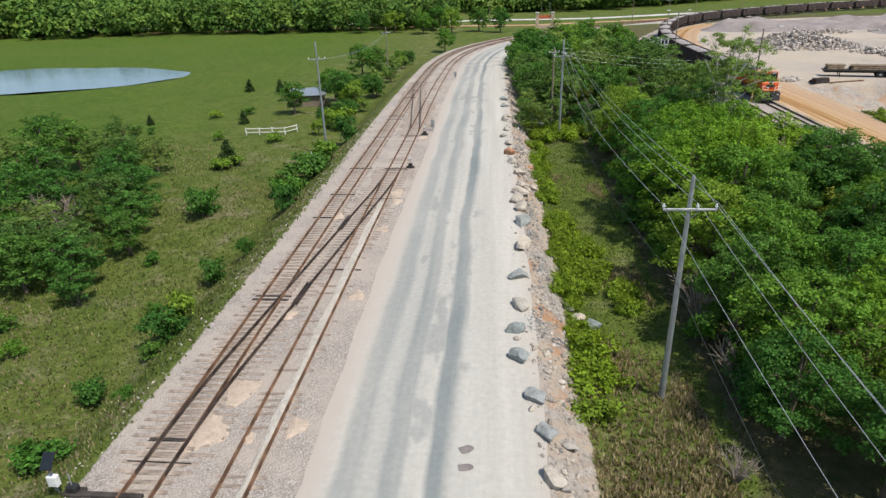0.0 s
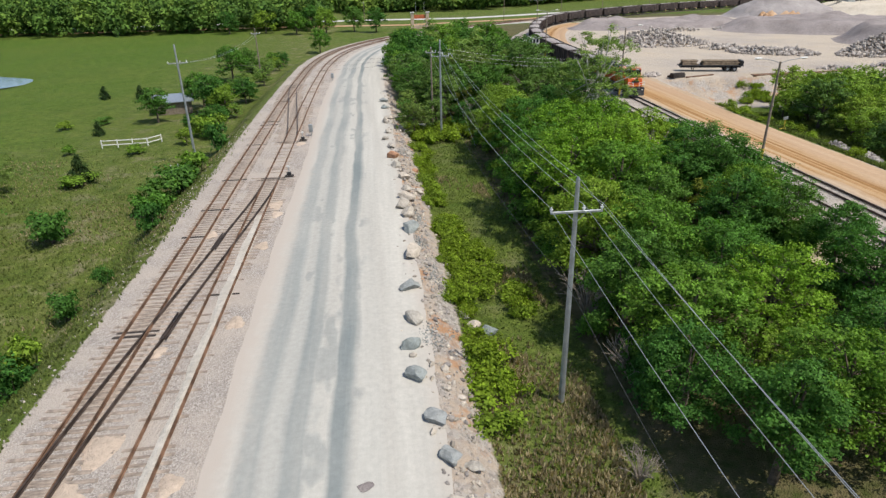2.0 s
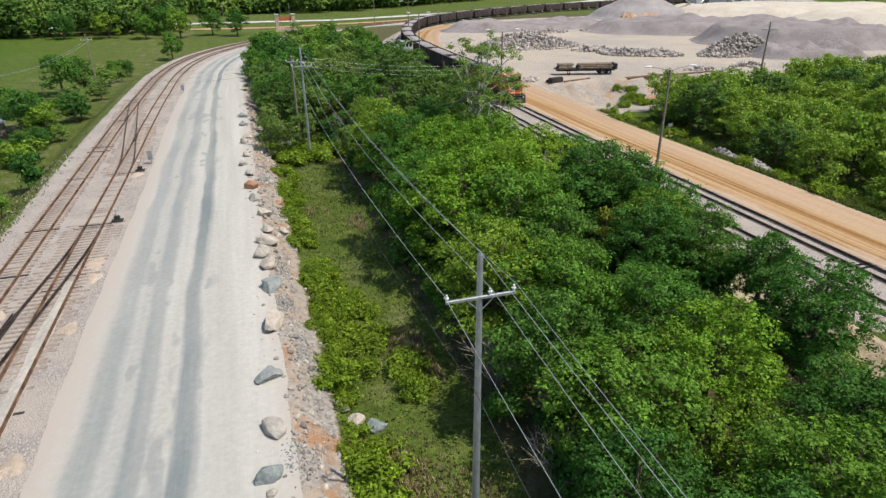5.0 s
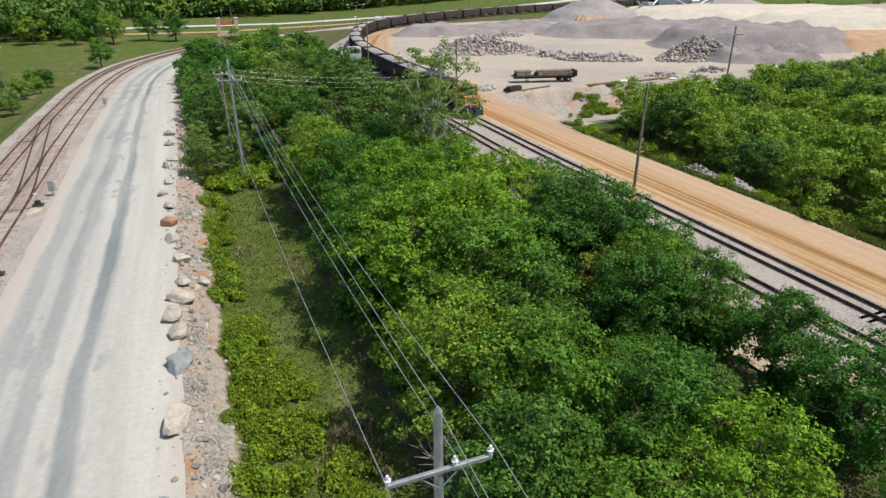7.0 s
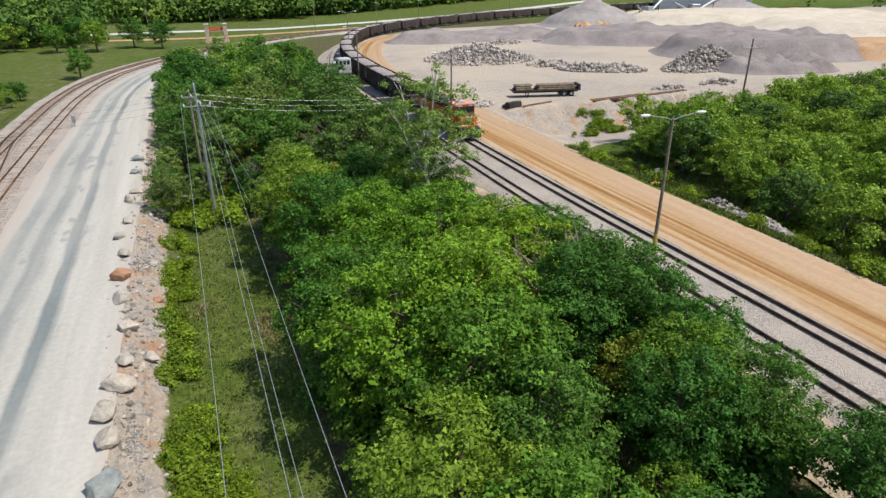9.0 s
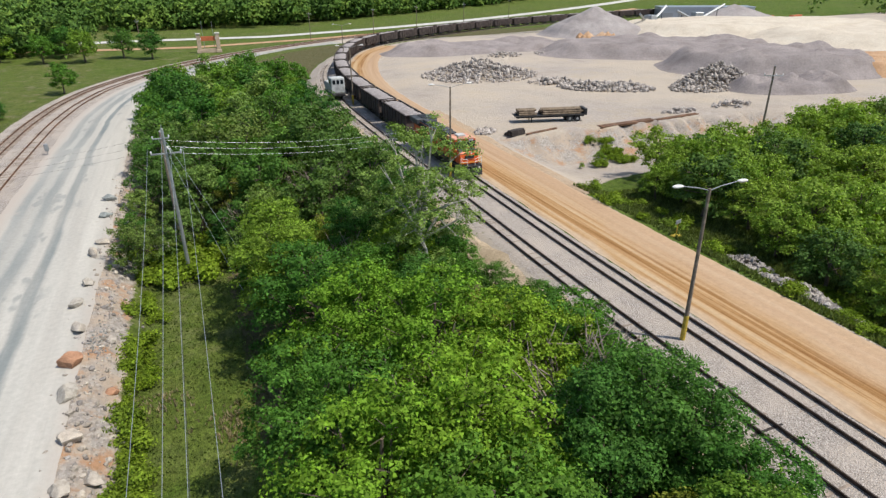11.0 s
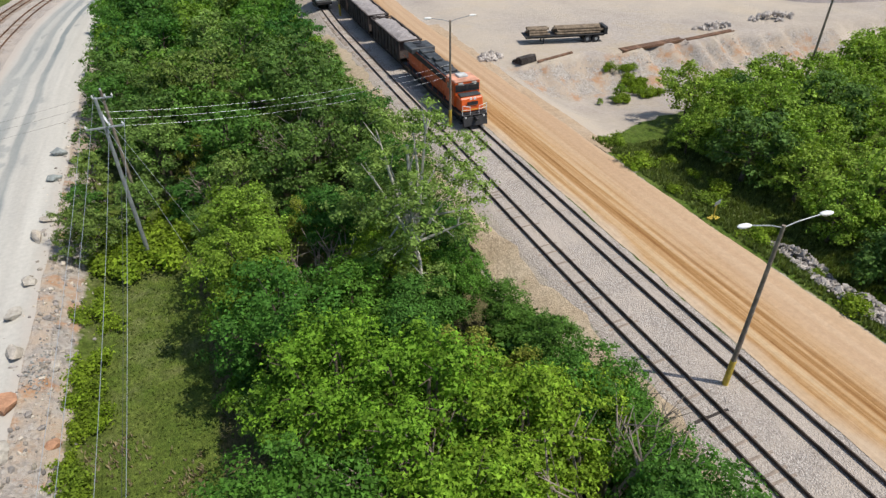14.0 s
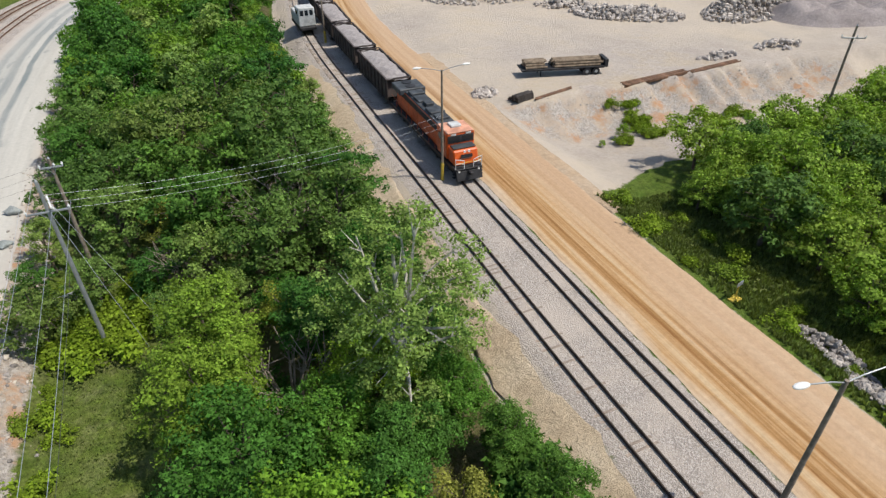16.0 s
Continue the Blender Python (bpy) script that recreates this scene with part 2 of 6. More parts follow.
M_LEAF_MUTED = leaf_material("leaf_muted", (0.075, 0.15, 0.034), (0.105, 0.185, 0.04), (0.15, 0.215, 0.05))
M_CEDAR = leaf_material("cedar", (0.030, 0.060, 0.018), (0.038, 0.07, 0.02), (0.046, 0.08, 0.022))
M_GRASS = leaf_material("grass_blade", (0.12, 0.185, 0.04), (0.145, 0.195, 0.05), (0.18, 0.195, 0.075))
M_STRAW = leaf_material("dry_straw", (0.32, 0.26, 0.16), (0.36, 0.30, 0.19), (0.28, 0.24, 0.14))
M_BARK = plain("bark", (0.12, 0.095, 0.07), 0.95, var=0.4, scale=4)
M_PALE_BARK = plain("pale_bark", (0.42, 0.40, 0.35), 0.9, var=0.3, scale=4)
M_TWIG = plain("dead_twig", (0.26, 0.22, 0.18), 0.95, var=0.3, scale=4)
M_RAIL = plain("rail_steel", (0.085, 0.062, 0.05), 0.5, 0.5, var=0.5, scale=1.2)
M_RUST = plain("rusted_rail", (0.16, 0.09, 0.055), 0.75, 0.2, var=0.5, scale=1.0)
M_TIE = plain("weathered_tie", (0.30, 0.245, 0.20), 0.95, var=0.4, scale=2.0)
M_DUST = pile_material("limestone_dust", (0.46, 0.42, 0.36), (0.54, 0.50, 0.44), (0.60, 0.56, 0.50))
M_SPILL = pile_material("spilled_sand", (0.48, 0.385, 0.30), (0.56, 0.45, 0.355), (0.60, 0.49, 0.395))
M_TIE_DARK = plain("creosote_tie", (0.05, 0.042, 0.038), 0.9, var=0.4, scale=2.0)
M_STEEL = plain("galvanised_steel", (0.34, 0.36, 0.37), 0.5, 0.5, var=0.15, scale=2)
M_WOOD = plain("weathered_pole_wood", (0.22, 0.18, 0.14), 0.95, var=0.3, scale=3)
M_WIRE = plain("bare_wire", (0.50, 0.52, 0.54), 0.35, 0.6, var=0.1)
M_WIRE_DARK = plain("insulated_wire", (0.05, 0.05, 0.05), 0.6, var=0.1)
M_WHITE = plain("white_paint", (0.72, 0.72, 0.70), 0.5, var=0.1)
M_YELLOW = plain("yellow_paint", (0.55, 0.40, 0.06), 0.6, var=0.2)
M_ORANGE = plain("locomotive_orange", (0.62, 0.105, 0.02), 0.4, var=0.15, scale=1.5)
M_DUSTY = plain("dusty_faded_orange", (0.60, 0.30, 0.20), 0.7, var=0.3, scale=1.2)
M_OFFWHITE = plain("dirty_white_paint", (0.48, 0.49, 0.48), 0.7, var=0.25, scale=1.5)
M_BLACK = plain("sooty_black", (0.028, 0.028, 0.03), 0.6, var=0.4, scale=1.5)
M_ROOF = plain("dark_grey_roof", (0.055, 0.06, 0.065), 0.6, var=0.35, scale=1.2)
M_CAR = plain("hopper_brown_black", (0.062, 0.048, 0.043), 0.75, var=0.45, scale=0.8)
M_LOAD = pile_material("crushed_load", (0.28, 0.25, 0.24), (0.34, 0.31, 0.30), (0.40, 0.37, 0.35))
M_GLASS = plain("dark_window_glass", (0.02, 0.025, 0.03), 0.08, var=0.1)
M_BRICK = plain("tan_brick", (0.52, 0.40, 0.30), 0.9, var=0.15, scale=1)
M_SIGN = plain("orange_sign", (0.50, 0.14, 0.06), 0.6, var=0.2)
M_CONCRETE = plain("pale_concrete", (0.55, 0.54, 0.50), 0.9, var=0.1, scale=0.15)
M_ROCK = rock_material("limestone_boulder", (0.42, 0.39, 0.34), (0.55, 0.48, 0.40))
M_ROCK_GREY = rock_material("blue_grey_boulder", (0.24, 0.28, 0.27), (0.33, 0.34, 0.33))
M_ROCK_RED = rock_material("rust_red_boulder", (0.44, 0.22, 0.13), (0.46, 0.26, 0.16))
M_RUBBLE = rock_material("blasted_rubble", (0.47, 0.42, 0.375), (0.50, 0.45, 0.41))
M_HEAP = rock_material("dull_grey_rubble", (0.34, 0.31, 0.285), (0.42, 0.38, 0.345))
M_PILE = pile_material("grey_gravel", (0.215, 0.185, 0.175), (0.29, 0.255, 0.245), (0.37, 0.325, 0.31))
M_SANDPILE = pile_material("cream_sand", (0.50, 0.43, 0.34), (0.60, 0.53, 0.43), (0.66, 0.60, 0.50))
M_SANDSTRIP = pile_material("bare_tan_sand", (0.46, 0.35, 0.23), (0.54, 0.43, 0.30), (0.60, 0.50, 0.37))
M_SPUR = pile_material("packed_tan_dirt", (0.40, 0.285, 0.185), (0.455, 0.34, 0.23), (0.46, 0.37, 0.28))
M_ORANGEPILE = pile_material("ochre_soil", (0.40, 0.24, 0.13), (0.50, 0.32, 0.19), (0.52, 0.38, 0.26))
M_LOG = plain("cut_log", (0.20, 0.155, 0.11), 0.95, var=0.4, scale=2)
M_TIN = plain("tin_roof", (0.42, 0.46, 0.50), 0.4, 0.6, var=0.1)


# ---- helpers of this scene ----
def mesh_of(name, verts, faces, material, smooth=False):
    me = bpy.data.meshes.new(name)
    me.from_pydata([tuple(v) for v in verts], [], [tuple(f) for f in faces])
    me.materials.append(material)
    if smooth:
        me.polygons.foreach_set("use_smooth", [True] * len(me.polygons))
    return me


def part(name, bm, material, parent=None, label=""):
    """Links a bmesh as one mesh object under a thing."""
    me = bpy.data.meshes.new(name)
    bm.to_mesh(me)
    bm.free()
    me.materials.append(material)
    ob = new(name, me)
    ob.parent = parent
    if label:
        ob["label"] = label
    return ob


def piece(name, me, parent, m=None, label=""):
    ob = new(name, me)
    ob.parent = parent
    if m is not None:
        ob.matrix_basis = m
    if label:
        ob["label"] = label
    return ob


def thing(name, label, category, m=None, group="", kind=""):
    ob = new(name)
    ob.empty_display_size = 0.3
    if m is not None:
        ob.matrix_basis = m
    return tagged(ob, label, category, group, kind)


def box(bm, x, y, z, sx, sy, sz, bev=0.0, rot=None):
    """Adds a box centred at x, y, z, its edges bevelled by bev."""
    r = bmesh.ops.create_cube(bm, size=1.0)["verts"]
    m = Matrix.Translation((x, y, z)) @ (rot if rot is not None else Matrix()) @ Matrix.Diagonal((sx, sy, sz, 1))
    bmesh.ops.transform(bm, matrix=m, verts=r)
    if bev:
        es = list({e for v in r for e in v.link_edges})
        bmesh.ops.bevel(bm, geom=es, offset=bev, segments=1, affect="EDGES")
    return bm


def tube(bm, a, b, r0, r1=None, sides=8):
    """Adds a tapered round bar from a to b."""
    a, b = Vector(a), Vector(b)
    d = b - a
    if d.length < 1e-5:
        return bm
    m = Matrix.Translation((a + b) / 2) @ d.to_track_quat("Z", "Y").to_matrix().to_4x4()
    bmesh.ops.create_cone(bm, cap_ends=True, segments=sides, radius1=r0, radius2=r0 if r1 is None else r1, depth=d.length, matrix=m)
    return bm


def B(*args, **kw):
    return box(bmesh.new(), *args, **kw)


def T(*args, **kw):
    return tube(bmesh.new(), *args, **kw)


# ---- plan ----
def smooth_line(points, step=1.0):
    """A smooth line through (y, x) points, as a function of y."""
    p = np.array(points, float)
    ys = np.arange(p[0, 0], p[-1, 0] + step, step)
    xs = np.interp(ys, p[:, 0], p[:, 1])
    k = np.hanning(25)
    pad = np.pad(xs, 12, mode="reflect", reflect_type="odd")
    return ys, np.convolve(pad, k / k.sum(), "valid")


WEST_Y, WEST_X = smooth_line([(-90, -15.2), (14, -15.4), (50, -15.75), (90, -16.1), (120, -16.5), (150, -16.4), (170, -15.0), (190, -11.6), (212, -4.0),
                              (235, 8.0), (258, 24), (275, 40), (300, 70), (330, 112), (380, 190), (440, 300)])
EAST_Y, EAST_X = smooth_line([(-90, 38.9), (30, 38.5), (52, 38.2), (66, 37.9), (90, 38.05), (130, 38.3), (150, 39.4), (165, 41.5), (177, 44.0), (195, 49.4), (215, 57.5),
                              (230, 68), (244, 83), (258, 103), (275, 131), (294, 182), (310, 240), (325, 310)])


def west(y):
    return np.interp(y, WEST_Y, WEST_X)


def east(y):
    return np.interp(y, EAST_Y, EAST_X)


def sstep(a, b, v):
    t = np.clip((v - a) / (b - a), 0, 1)
    return t * t * (3 - 2 * t)


def hash_noise(x, y, s):
    """Smooth waves that stand in for uneven ground."""
    return (np.sin(x * 0.9 / s + 1.3 * np.sin(y * 0.7 / s)) + np.sin(y * 1.1 / s + 1.7 * np.sin(x * 0.6 / s + 2)) + np.sin((x + y) * 0.53 / s)) / 3


def offsets(x, y):
    """Distances to the right of the west track and of the train's track, and how far along they hold."""
    dw = np.interp(y + 1, WEST_Y, WEST_X) - np.interp(y - 1, WEST_Y, WEST_X)
    de = np.interp(y + 1, EAST_Y, EAST_X) - np.interp(y - 1, EAST_Y, EAST_X)
    return (x - west(y)) / np.hypot(1, dw / 2), (x - east(y)) / np.hypot(1, de / 2)


def ledge_y(x):
    gully = np.abs(np.sin(x * 0.83 + 0.6 * np.sin(x * 0.31))) ** 3 * sstep(60, 68, x)
    return 103.9 - 0.035 * np.clip(x - 52, 0, 60) + 0.5 * np.sin(x * 0.55) + 0.35 * np.sin(x * 1.7) + 1.5 * gully


def fall(y):
    return -1.9 * np.clip((y - 100) / 160, 0, 1)


def gz(x, y):
    """Height of the ground."""
    x, y = np.asarray(x, float), np.asarray(y, float)
    w, e = offsets(x, y)
    field = -3.0 + 0.25 * hash_noise(x, y, 9) - 0.6 * sstep(-60, -110, x)
    wood = -1.9 + 1.9 * sstep(12, 29, x) + 0.15 * hash_noise(x, y, 2.5)
    pit = -0.3 - 0.9 * sstep(86, 95, y) * sstep(50, 58, x) + 0.3 * hash_noise(x, y, 5)
    plateau = 1.75 + 0.08 * hash_noise(x, y, 6)
    t = np.clip((y - ledge_y(x) + 6.0) / 6.0, 0, 1)
    edge = (0.6 * t + 0.4 * t ** 2) * (1 - 0.22 * np.abs(np.sin(x * 1.15 + 0.8 * np.sin(x * 0.37))) * 4 * t * (1 - t))
    right = pit + (plateau - pit) * edge
    corridor = 1.5 + (right - 1.5) * sstep(9.1, 14.5, e)
    z = np.where(w < 9, field, wood)
    bank_e = sstep(-8.5, -4.5, e)
    z = z + (corridor - z) * bank_e
    shoulder = sstep(-8.5, -3.0, w) * (1 - sstep(17.2, 21.0, w))
    z = z + (fall(y) - z) * shoulder
    far = sstep(235, 300, y)
    z = z * (1 - far) + far * (-2.2)
    hill = sstep(330, 1300, np.hypot(x * 0.8, y)) * 62
    z = z + hill
    pond = ((x + 128) / 40) ** 2 + ((y - 161) / 24) ** 2
    z = np.where(pond < 1.6, z - 1.2 * sstep(1.25, 0.8, pond), z)
    return z


def ground_at(x, y):
    return float(gz(x, y))


def grid_lines(dense0, dense1, step, mid0, mid1, mstep, lo, hi):
    a = list(np.arange(dense0, dense1, step))
    b = list(np.arange(mid0, dense0, mstep))
    c = list(np.arange(dense1, mid1, mstep))
    out, d, v = [], mstep * 2, mid0
    while v > lo:
        v -= d
        d *= 1.25
        out.append(v)
    up, d, v = [], mstep * 2, c[-1] if c else dense1
    while v < hi:
        v += d
        d *= 1.25
        up.append(v)
    return np.array(out[::-1] + b + a + c + up)


def build_ground():
    xs = grid_lines(-46, 94, 0.8, -150, 190, 2.5, -2200, 2200)
    ys = grid_lines(2, 128, 0.8, -30, 310, 2.5, -900, 3000)
    gx, gy = np.meshgrid(xs, ys)
    z = gz(gx, gy)
    w, e = offsets(gx, gy)
    nx, ny = len(xs), len(ys)
    verts = np.stack([gx.ravel(), gy.ravel(), z.ravel()], 1)
    i = np.arange(nx * ny).reshape(ny, nx)
    faces = np.stack([i[:-1, :-1].ravel(), i[:-1, 1:].ravel(), i[1:, 1:].ravel(), i[1:, :-1].ravel()], 1)
    me = mesh_of("ground", verts.tolist(), faces.tolist(), M_GROUND, True)
    near = 1 - sstep(300, 330, gy)
    ballast = np.maximum(sstep(-3.4, -2.4, w) * (1 - sstep(6.6, 7.8, w)), sstep(-5.9, -5.1, e) * (1 - sstep(1.0, 1.8, e))) * near
    bank = sstep(14.5, 15.5, w) * (1 - sstep(18.6, 20.6, w))
    sand = sstep(-8.6, -7.6, e) * (1 - sstep(-5.6, -4.8, e)) * sstep(20, 40, gy)
    spur = 15.5 + 0.9 * np.sin(gx * 0.35) - 3.5 * sstep(62, 80, gx)
    quarry = sstep(2.5, 3.5, e) * sstep(ledge_y(gx) - spur, ledge_y(gx) - spur + 1.6, gy) * (1 - sstep(290, 300, gy)) * sstep(43, 46, gx)
    apron = sstep(8, 9, e) * (1 - sstep(70, 76, gx)) * sstep(83, 86, gy + 0.5 * (50 - gx)) + sstep(7, 8, e) * (1 - sstep(8.5, 9.1, e))
    grit = np.clip(bank + sand + quarry + apron + (w > 6.5) * (w < 15) * near, 0, 1) * (1 - sstep(300, 330, gy))
    soil = bank * 0.95 * (gy > 10) * (gy < 116) + (sstep(26, 28, w) * (1 - sstep(-9, -8, e))) * near * 0.85
    slope = sstep(ledge_y(gx) - 7.2, ledge_y(gx) - 5.5, gy) * (1 - sstep(ledge_y(gx) - 0.6, ledge_y(gx) + 0.4, gy)) * sstep(9, 12, e)
    soil = np.maximum(soil, slope * (gx < 100) * 0.6)
    wild = np.where(gx < -17, 0.9 - 0.9 * sstep(25, 75, -gx), np.where(w < 28, 0.8 - 0.2 * sstep(30, 44, gy), 0.4))
    col = np.stack([ballast, grit, soil, wild], -1).reshape(-1, 4)
    att = me.attributes.new("zone", "FLOAT_COLOR", "POINT")
    att.data.foreach_set("color", col.ravel().astype(np.float32))
    return tagged(new("ground", me), "green meadow, ballast and quarry gravel ground", "ground", kind="structure")


def strip(name, line, o0, o1, y0, y1, material, lift, crown=0.0, cols=12, step=1.0, wobble=0.12, label="", category="road", zfun=None):
    """A road or bed that follows a line between two offsets, with uneven edges."""
    ys = np.arange(y0, y1 + step, step)
    d = (line(ys + 1) - line(ys - 1)) / 2
    n = np.hypot(1, d)
    verts, faces, uvs = [], [], []
    for k, y in enumerate(ys):
        for c in range(cols + 1):
            t = c / cols
            o = o0 + (o1 - o0) * t
            if c in (0, cols):
                o += wobble * (math.sin(y * 0.8 + c) + math.sin(y * 2.3 + 2 * c) * 0.6 + math.sin(y * 0.11 + c) * 1.8) * 0.5
            px, py = line(y) + o / n[k], y - o * d[k] / n[k]
            pz = (zfun(px, py) if zfun else ground_at(px, py)) + lift + crown * (1 - (2 * t - 1) ** 2)
            pz -= 0.03 if c in (0, cols) else 0
            verts.append((float(px), float(py), float(pz)))
            uvs.append((t * 10, y))
    for k in range(len(ys) - 1):
        for c in range(cols):
            a = k * (cols + 1) + c
            faces.append((a, a + 1, a + cols + 2, a + cols + 1))
    me = mesh_of(name, verts, faces, material, True)
    lay = me.uv_layers.new(name="UVMap")
    idx = np.empty(len(me.loops), int)
    me.loops.foreach_get("vertex_index", idx)
    lay.data.foreach_set("uv", np.array(uvs, np.float32)[idx].ravel())
    return tagged(new(name, me), label, category, kind="structure")


build_ground()
strip("gravel_road", west, 6.6, 17.4, -60, 292, M_ROAD, 0.035, 0.05, cols=16, label="wide pale crushed-limestone haul road", zfun=lambda x, y: float(fall(y)) * (1 - float(sstep(235, 300, y))) + float(sstep(235, 300, y)) * -2.2)
strip("dirt_road", east, 1.25, 8.7, -60, 230, M_DIRT, 0.05, 0.04, cols=14, label="ochre dirt haul road with long tyre ruts", zfun=lambda x, y: max(ground_at(x, y), 1.5))
strip("spur_road", east, 8.2, 10.4, 80, 126, M_SPUR, 0.012, 0.01, cols=6, wobble=0.6, label="packed tan dirt spreading from the haul road towards the quarry")
strip("sand_strip", east, -8.2, -5.75, 12, 128, M_SANDSTRIP, 0.17, 0.03, cols=8, wobble=0.5, label="narrow strip of pale bare sand beside the ballast", category="sand")


def cross_strip(name, pts, width, material, lift, label):
    """A road that runs across the view."""
    p = np.array(pts, float)
    xs = np.arange(p[0, 0], p[-1, 0], 4.0)
    ys = np.interp(xs, p[:, 0], p[:, 1])
    verts, faces = [], []
    for x, y in zip(xs, ys):
        for s in (-0.5, 0.5):
            verts.append((x, y + s * width, ground_at(x, y + s * width) + lift))
    for k in range(len(xs) - 1):
        faces.append((2 * k, 2 * k + 2, 2 * k + 3, 2 * k + 1))
    return tagged(new(name, mesh_of(name, verts, faces, material)), label, "road", kind="structure")


cross_strip("highway", [(-400, 322), (-3, 326), (45, 322), (95, 340), (125, 352), (400, 470)], 9, M_CONCRETE, 0.12, "distant pale concrete highway")
cross_strip("service_road", [(-400, 298), (-30, 296), (14, 290), (60, 302), (100, 318), (300, 390)], 6, M_ORANGEPILE, 0.10, "distant brown gravel service road")


def build_pond():
    verts, faces = [], []
    n = 96
    for k in range(n):
        a = 2 * math.pi * k / n
        r = 1 + 0.05 * math.sin(3 * a + 1) + 0.03 * math.sin(7 * a)
        verts.append((-128 + 40 * r * math.cos(a), 161 + 24 * r * math.sin(a), -3.75))
    faces.append(tuple(range(n)))
    tagged(new("pond", mesh_of("pond", verts, faces, M_WATER)), "still blue-grey farm pond in green pasture", "pond", kind="structure")


build_pond()

SPILLS = [(-13.8, 23.1, 0.9, 1.26), (-10.0, 20.5, 0.55, 0.77), (-14.2, 19.9, 1.0, 1.4), (-9.9, 33.6, 0.6, 0.84), (-10.2, 45.3, 0.6, 0.84), (-10.4, 54.7, 0.7, 1.26), (-13.7, 30.9, 0.5, 0.7), (-10.0, 52.2, 0.5, 0.9), (-10.5, 77.1, 0.6, 1.08), (-14.7, 48.2, 0.5, 0.9), (-12.0, 19.6, 0.3, 0.42)]

# ---- railway tracks ----
def rail_mesh(name, fx, y0, y1, step, zoff, material, zf):
    """A rail swept along x = fx(y): foot, web and head."""
    prof = [(-0.07, 0.0), (-0.07, 0.02), (-0.012, 0.045), (-0.012, 0.11), (-0.036, 0.12), (-0.036, 0.165), (0.036, 0.165), (0.036, 0.12),
            (0.012, 0.11), (0.012, 0.045), (0.07, 0.02), (0.07, 0.0)]
    ys = np.arange(y0, y1 + step * 0.5, step)
    verts, faces, n = [], [], len(prof)
    for y in ys:
        x, z = float(fx(y)), zf(y)
        d = float(fx(y + 0.5) - fx(y - 0.5))
        k = 1 / math.hypot(1, d)
        for a, b in prof:
            verts.append((x + a * k, y - a * d * k, z + zoff + b))
    for i in range(len(ys) - 1):
        for j in range(n):
            faces.append((i * n + j, i * n + (j + 1) % n, (i + 1) * n + (j + 1) % n, (i + 1) * n + j))
    return mesh_of(name, verts, faces, material)


def shifted(line, off):
    def f(y):
        d = (line(y + 1) - line(y - 1)) / 2
        return line(y) + off * math.hypot(1, float(d))
    return f


def tie_mesh(name, length, material, seed):
    bm = bmesh.new()
    box(bm, 0, 0, 0, length, 0.23, 0.16, bev=0.02)
    rr = random.Random(seed)
    for v in bm.verts:
        v.co += Vector((rr.uniform(-0.03, 0.03), rr.uniform(-0.012, 0.012), rr.uniform(-0.008, 0.008)))
    me = bpy.data.meshes.new(name)
    bm.to_mesh(me)
    bm.free()
    me.materials.append(material)
    return me


TIES = [tie_mesh("tie", 2.6, M_TIE, 1), tie_mesh("tie", 2.5, M_TIE, 2), tie_mesh("tie", 2.65, M_TIE_DARK, 3)]
LONG_TIES = [tie_mesh("tie", 3.6, M_TIE, 4), tie_mesh("tie", 4.6, M_TIE, 5)]


def build_track(label, line, y0, y1, near0, near1, material, zf, sunk, dark_share, pitch=0.52, seed=1, buried=0.0, half=0.675):
    """Two rails on ties; the nearest ties are pieces of their own."""
    tr = thing("railway_track", label, "railway track", kind="structure")
    wide = half / 0.72
    for s in (-half, half):
        piece("rail", rail_mesh("rail", shifted(line, s), y0, y1, 1.0, 0.03, material, zf), tr)
    rr = random.Random(seed)
    far_v, far_f = [], []
    y, made = y0, 0
    while y < y1:
        d = float(line(y + 1) - line(y - 1)) / 2
        x, z = float(line(y)), zf(y)
        lift = -0.05 - buried - sunk * max(0, rr.gauss(0.35, 0.5))
        skew = rr.gauss(0, 0.012)
        if near0 < y < near1 and made < 300:
            me = TIES[2] if rr.random() < dark_share else TIES[rr.randrange(2)]
            m = Matrix.Translation((x + rr.gauss(0, 0.04), y, z + lift)) @ Matrix.Rotation(-math.atan(d) + skew, 4, "Z") @ Matrix.Diagonal((wide, wide, 1, 1))
            piece("tie", me, tr, m)
            made += 1
        else:
            c, s = math.cos(-math.atan(d) + skew), math.sin(-math.atan(d) + skew)
            b = len(far_v)
            for px, py, pz in ((-1.3, -0.11, 0.08), (1.3, -0.11, 0.08), (1.3, 0.11, 0.08), (-1.3, 0.11, 0.08), (-1.3, -0.11, -0.05), (1.3, -0.11, -0.05), (1.3, 0.11, -0.05), (-1.3, 0.11, -0.05)):
                far_v.append((x + px * c - py * s, y + px * s + py * c, z + lift + pz))
            far_f += [(b, b + 1, b + 2, b + 3), (b, b + 4, b + 5, b + 1), (b + 2, b + 6, b + 7, b + 3), (b + 1, b + 5, b + 6, b + 2), (b, b + 3, b + 7, b + 4)]
        y += pitch
    if far_f:
        tagged(piece("ties", mesh_of("ties", far_v, far_f, M_TIE), tr), kind="stuff")
    return tr


def zw(y):
    return float(fall(y) * (1 - sstep(235, 300, y)) - 2.2 * sstep(235, 300, y)) + 0.03


def ze(y):
    return 1.53


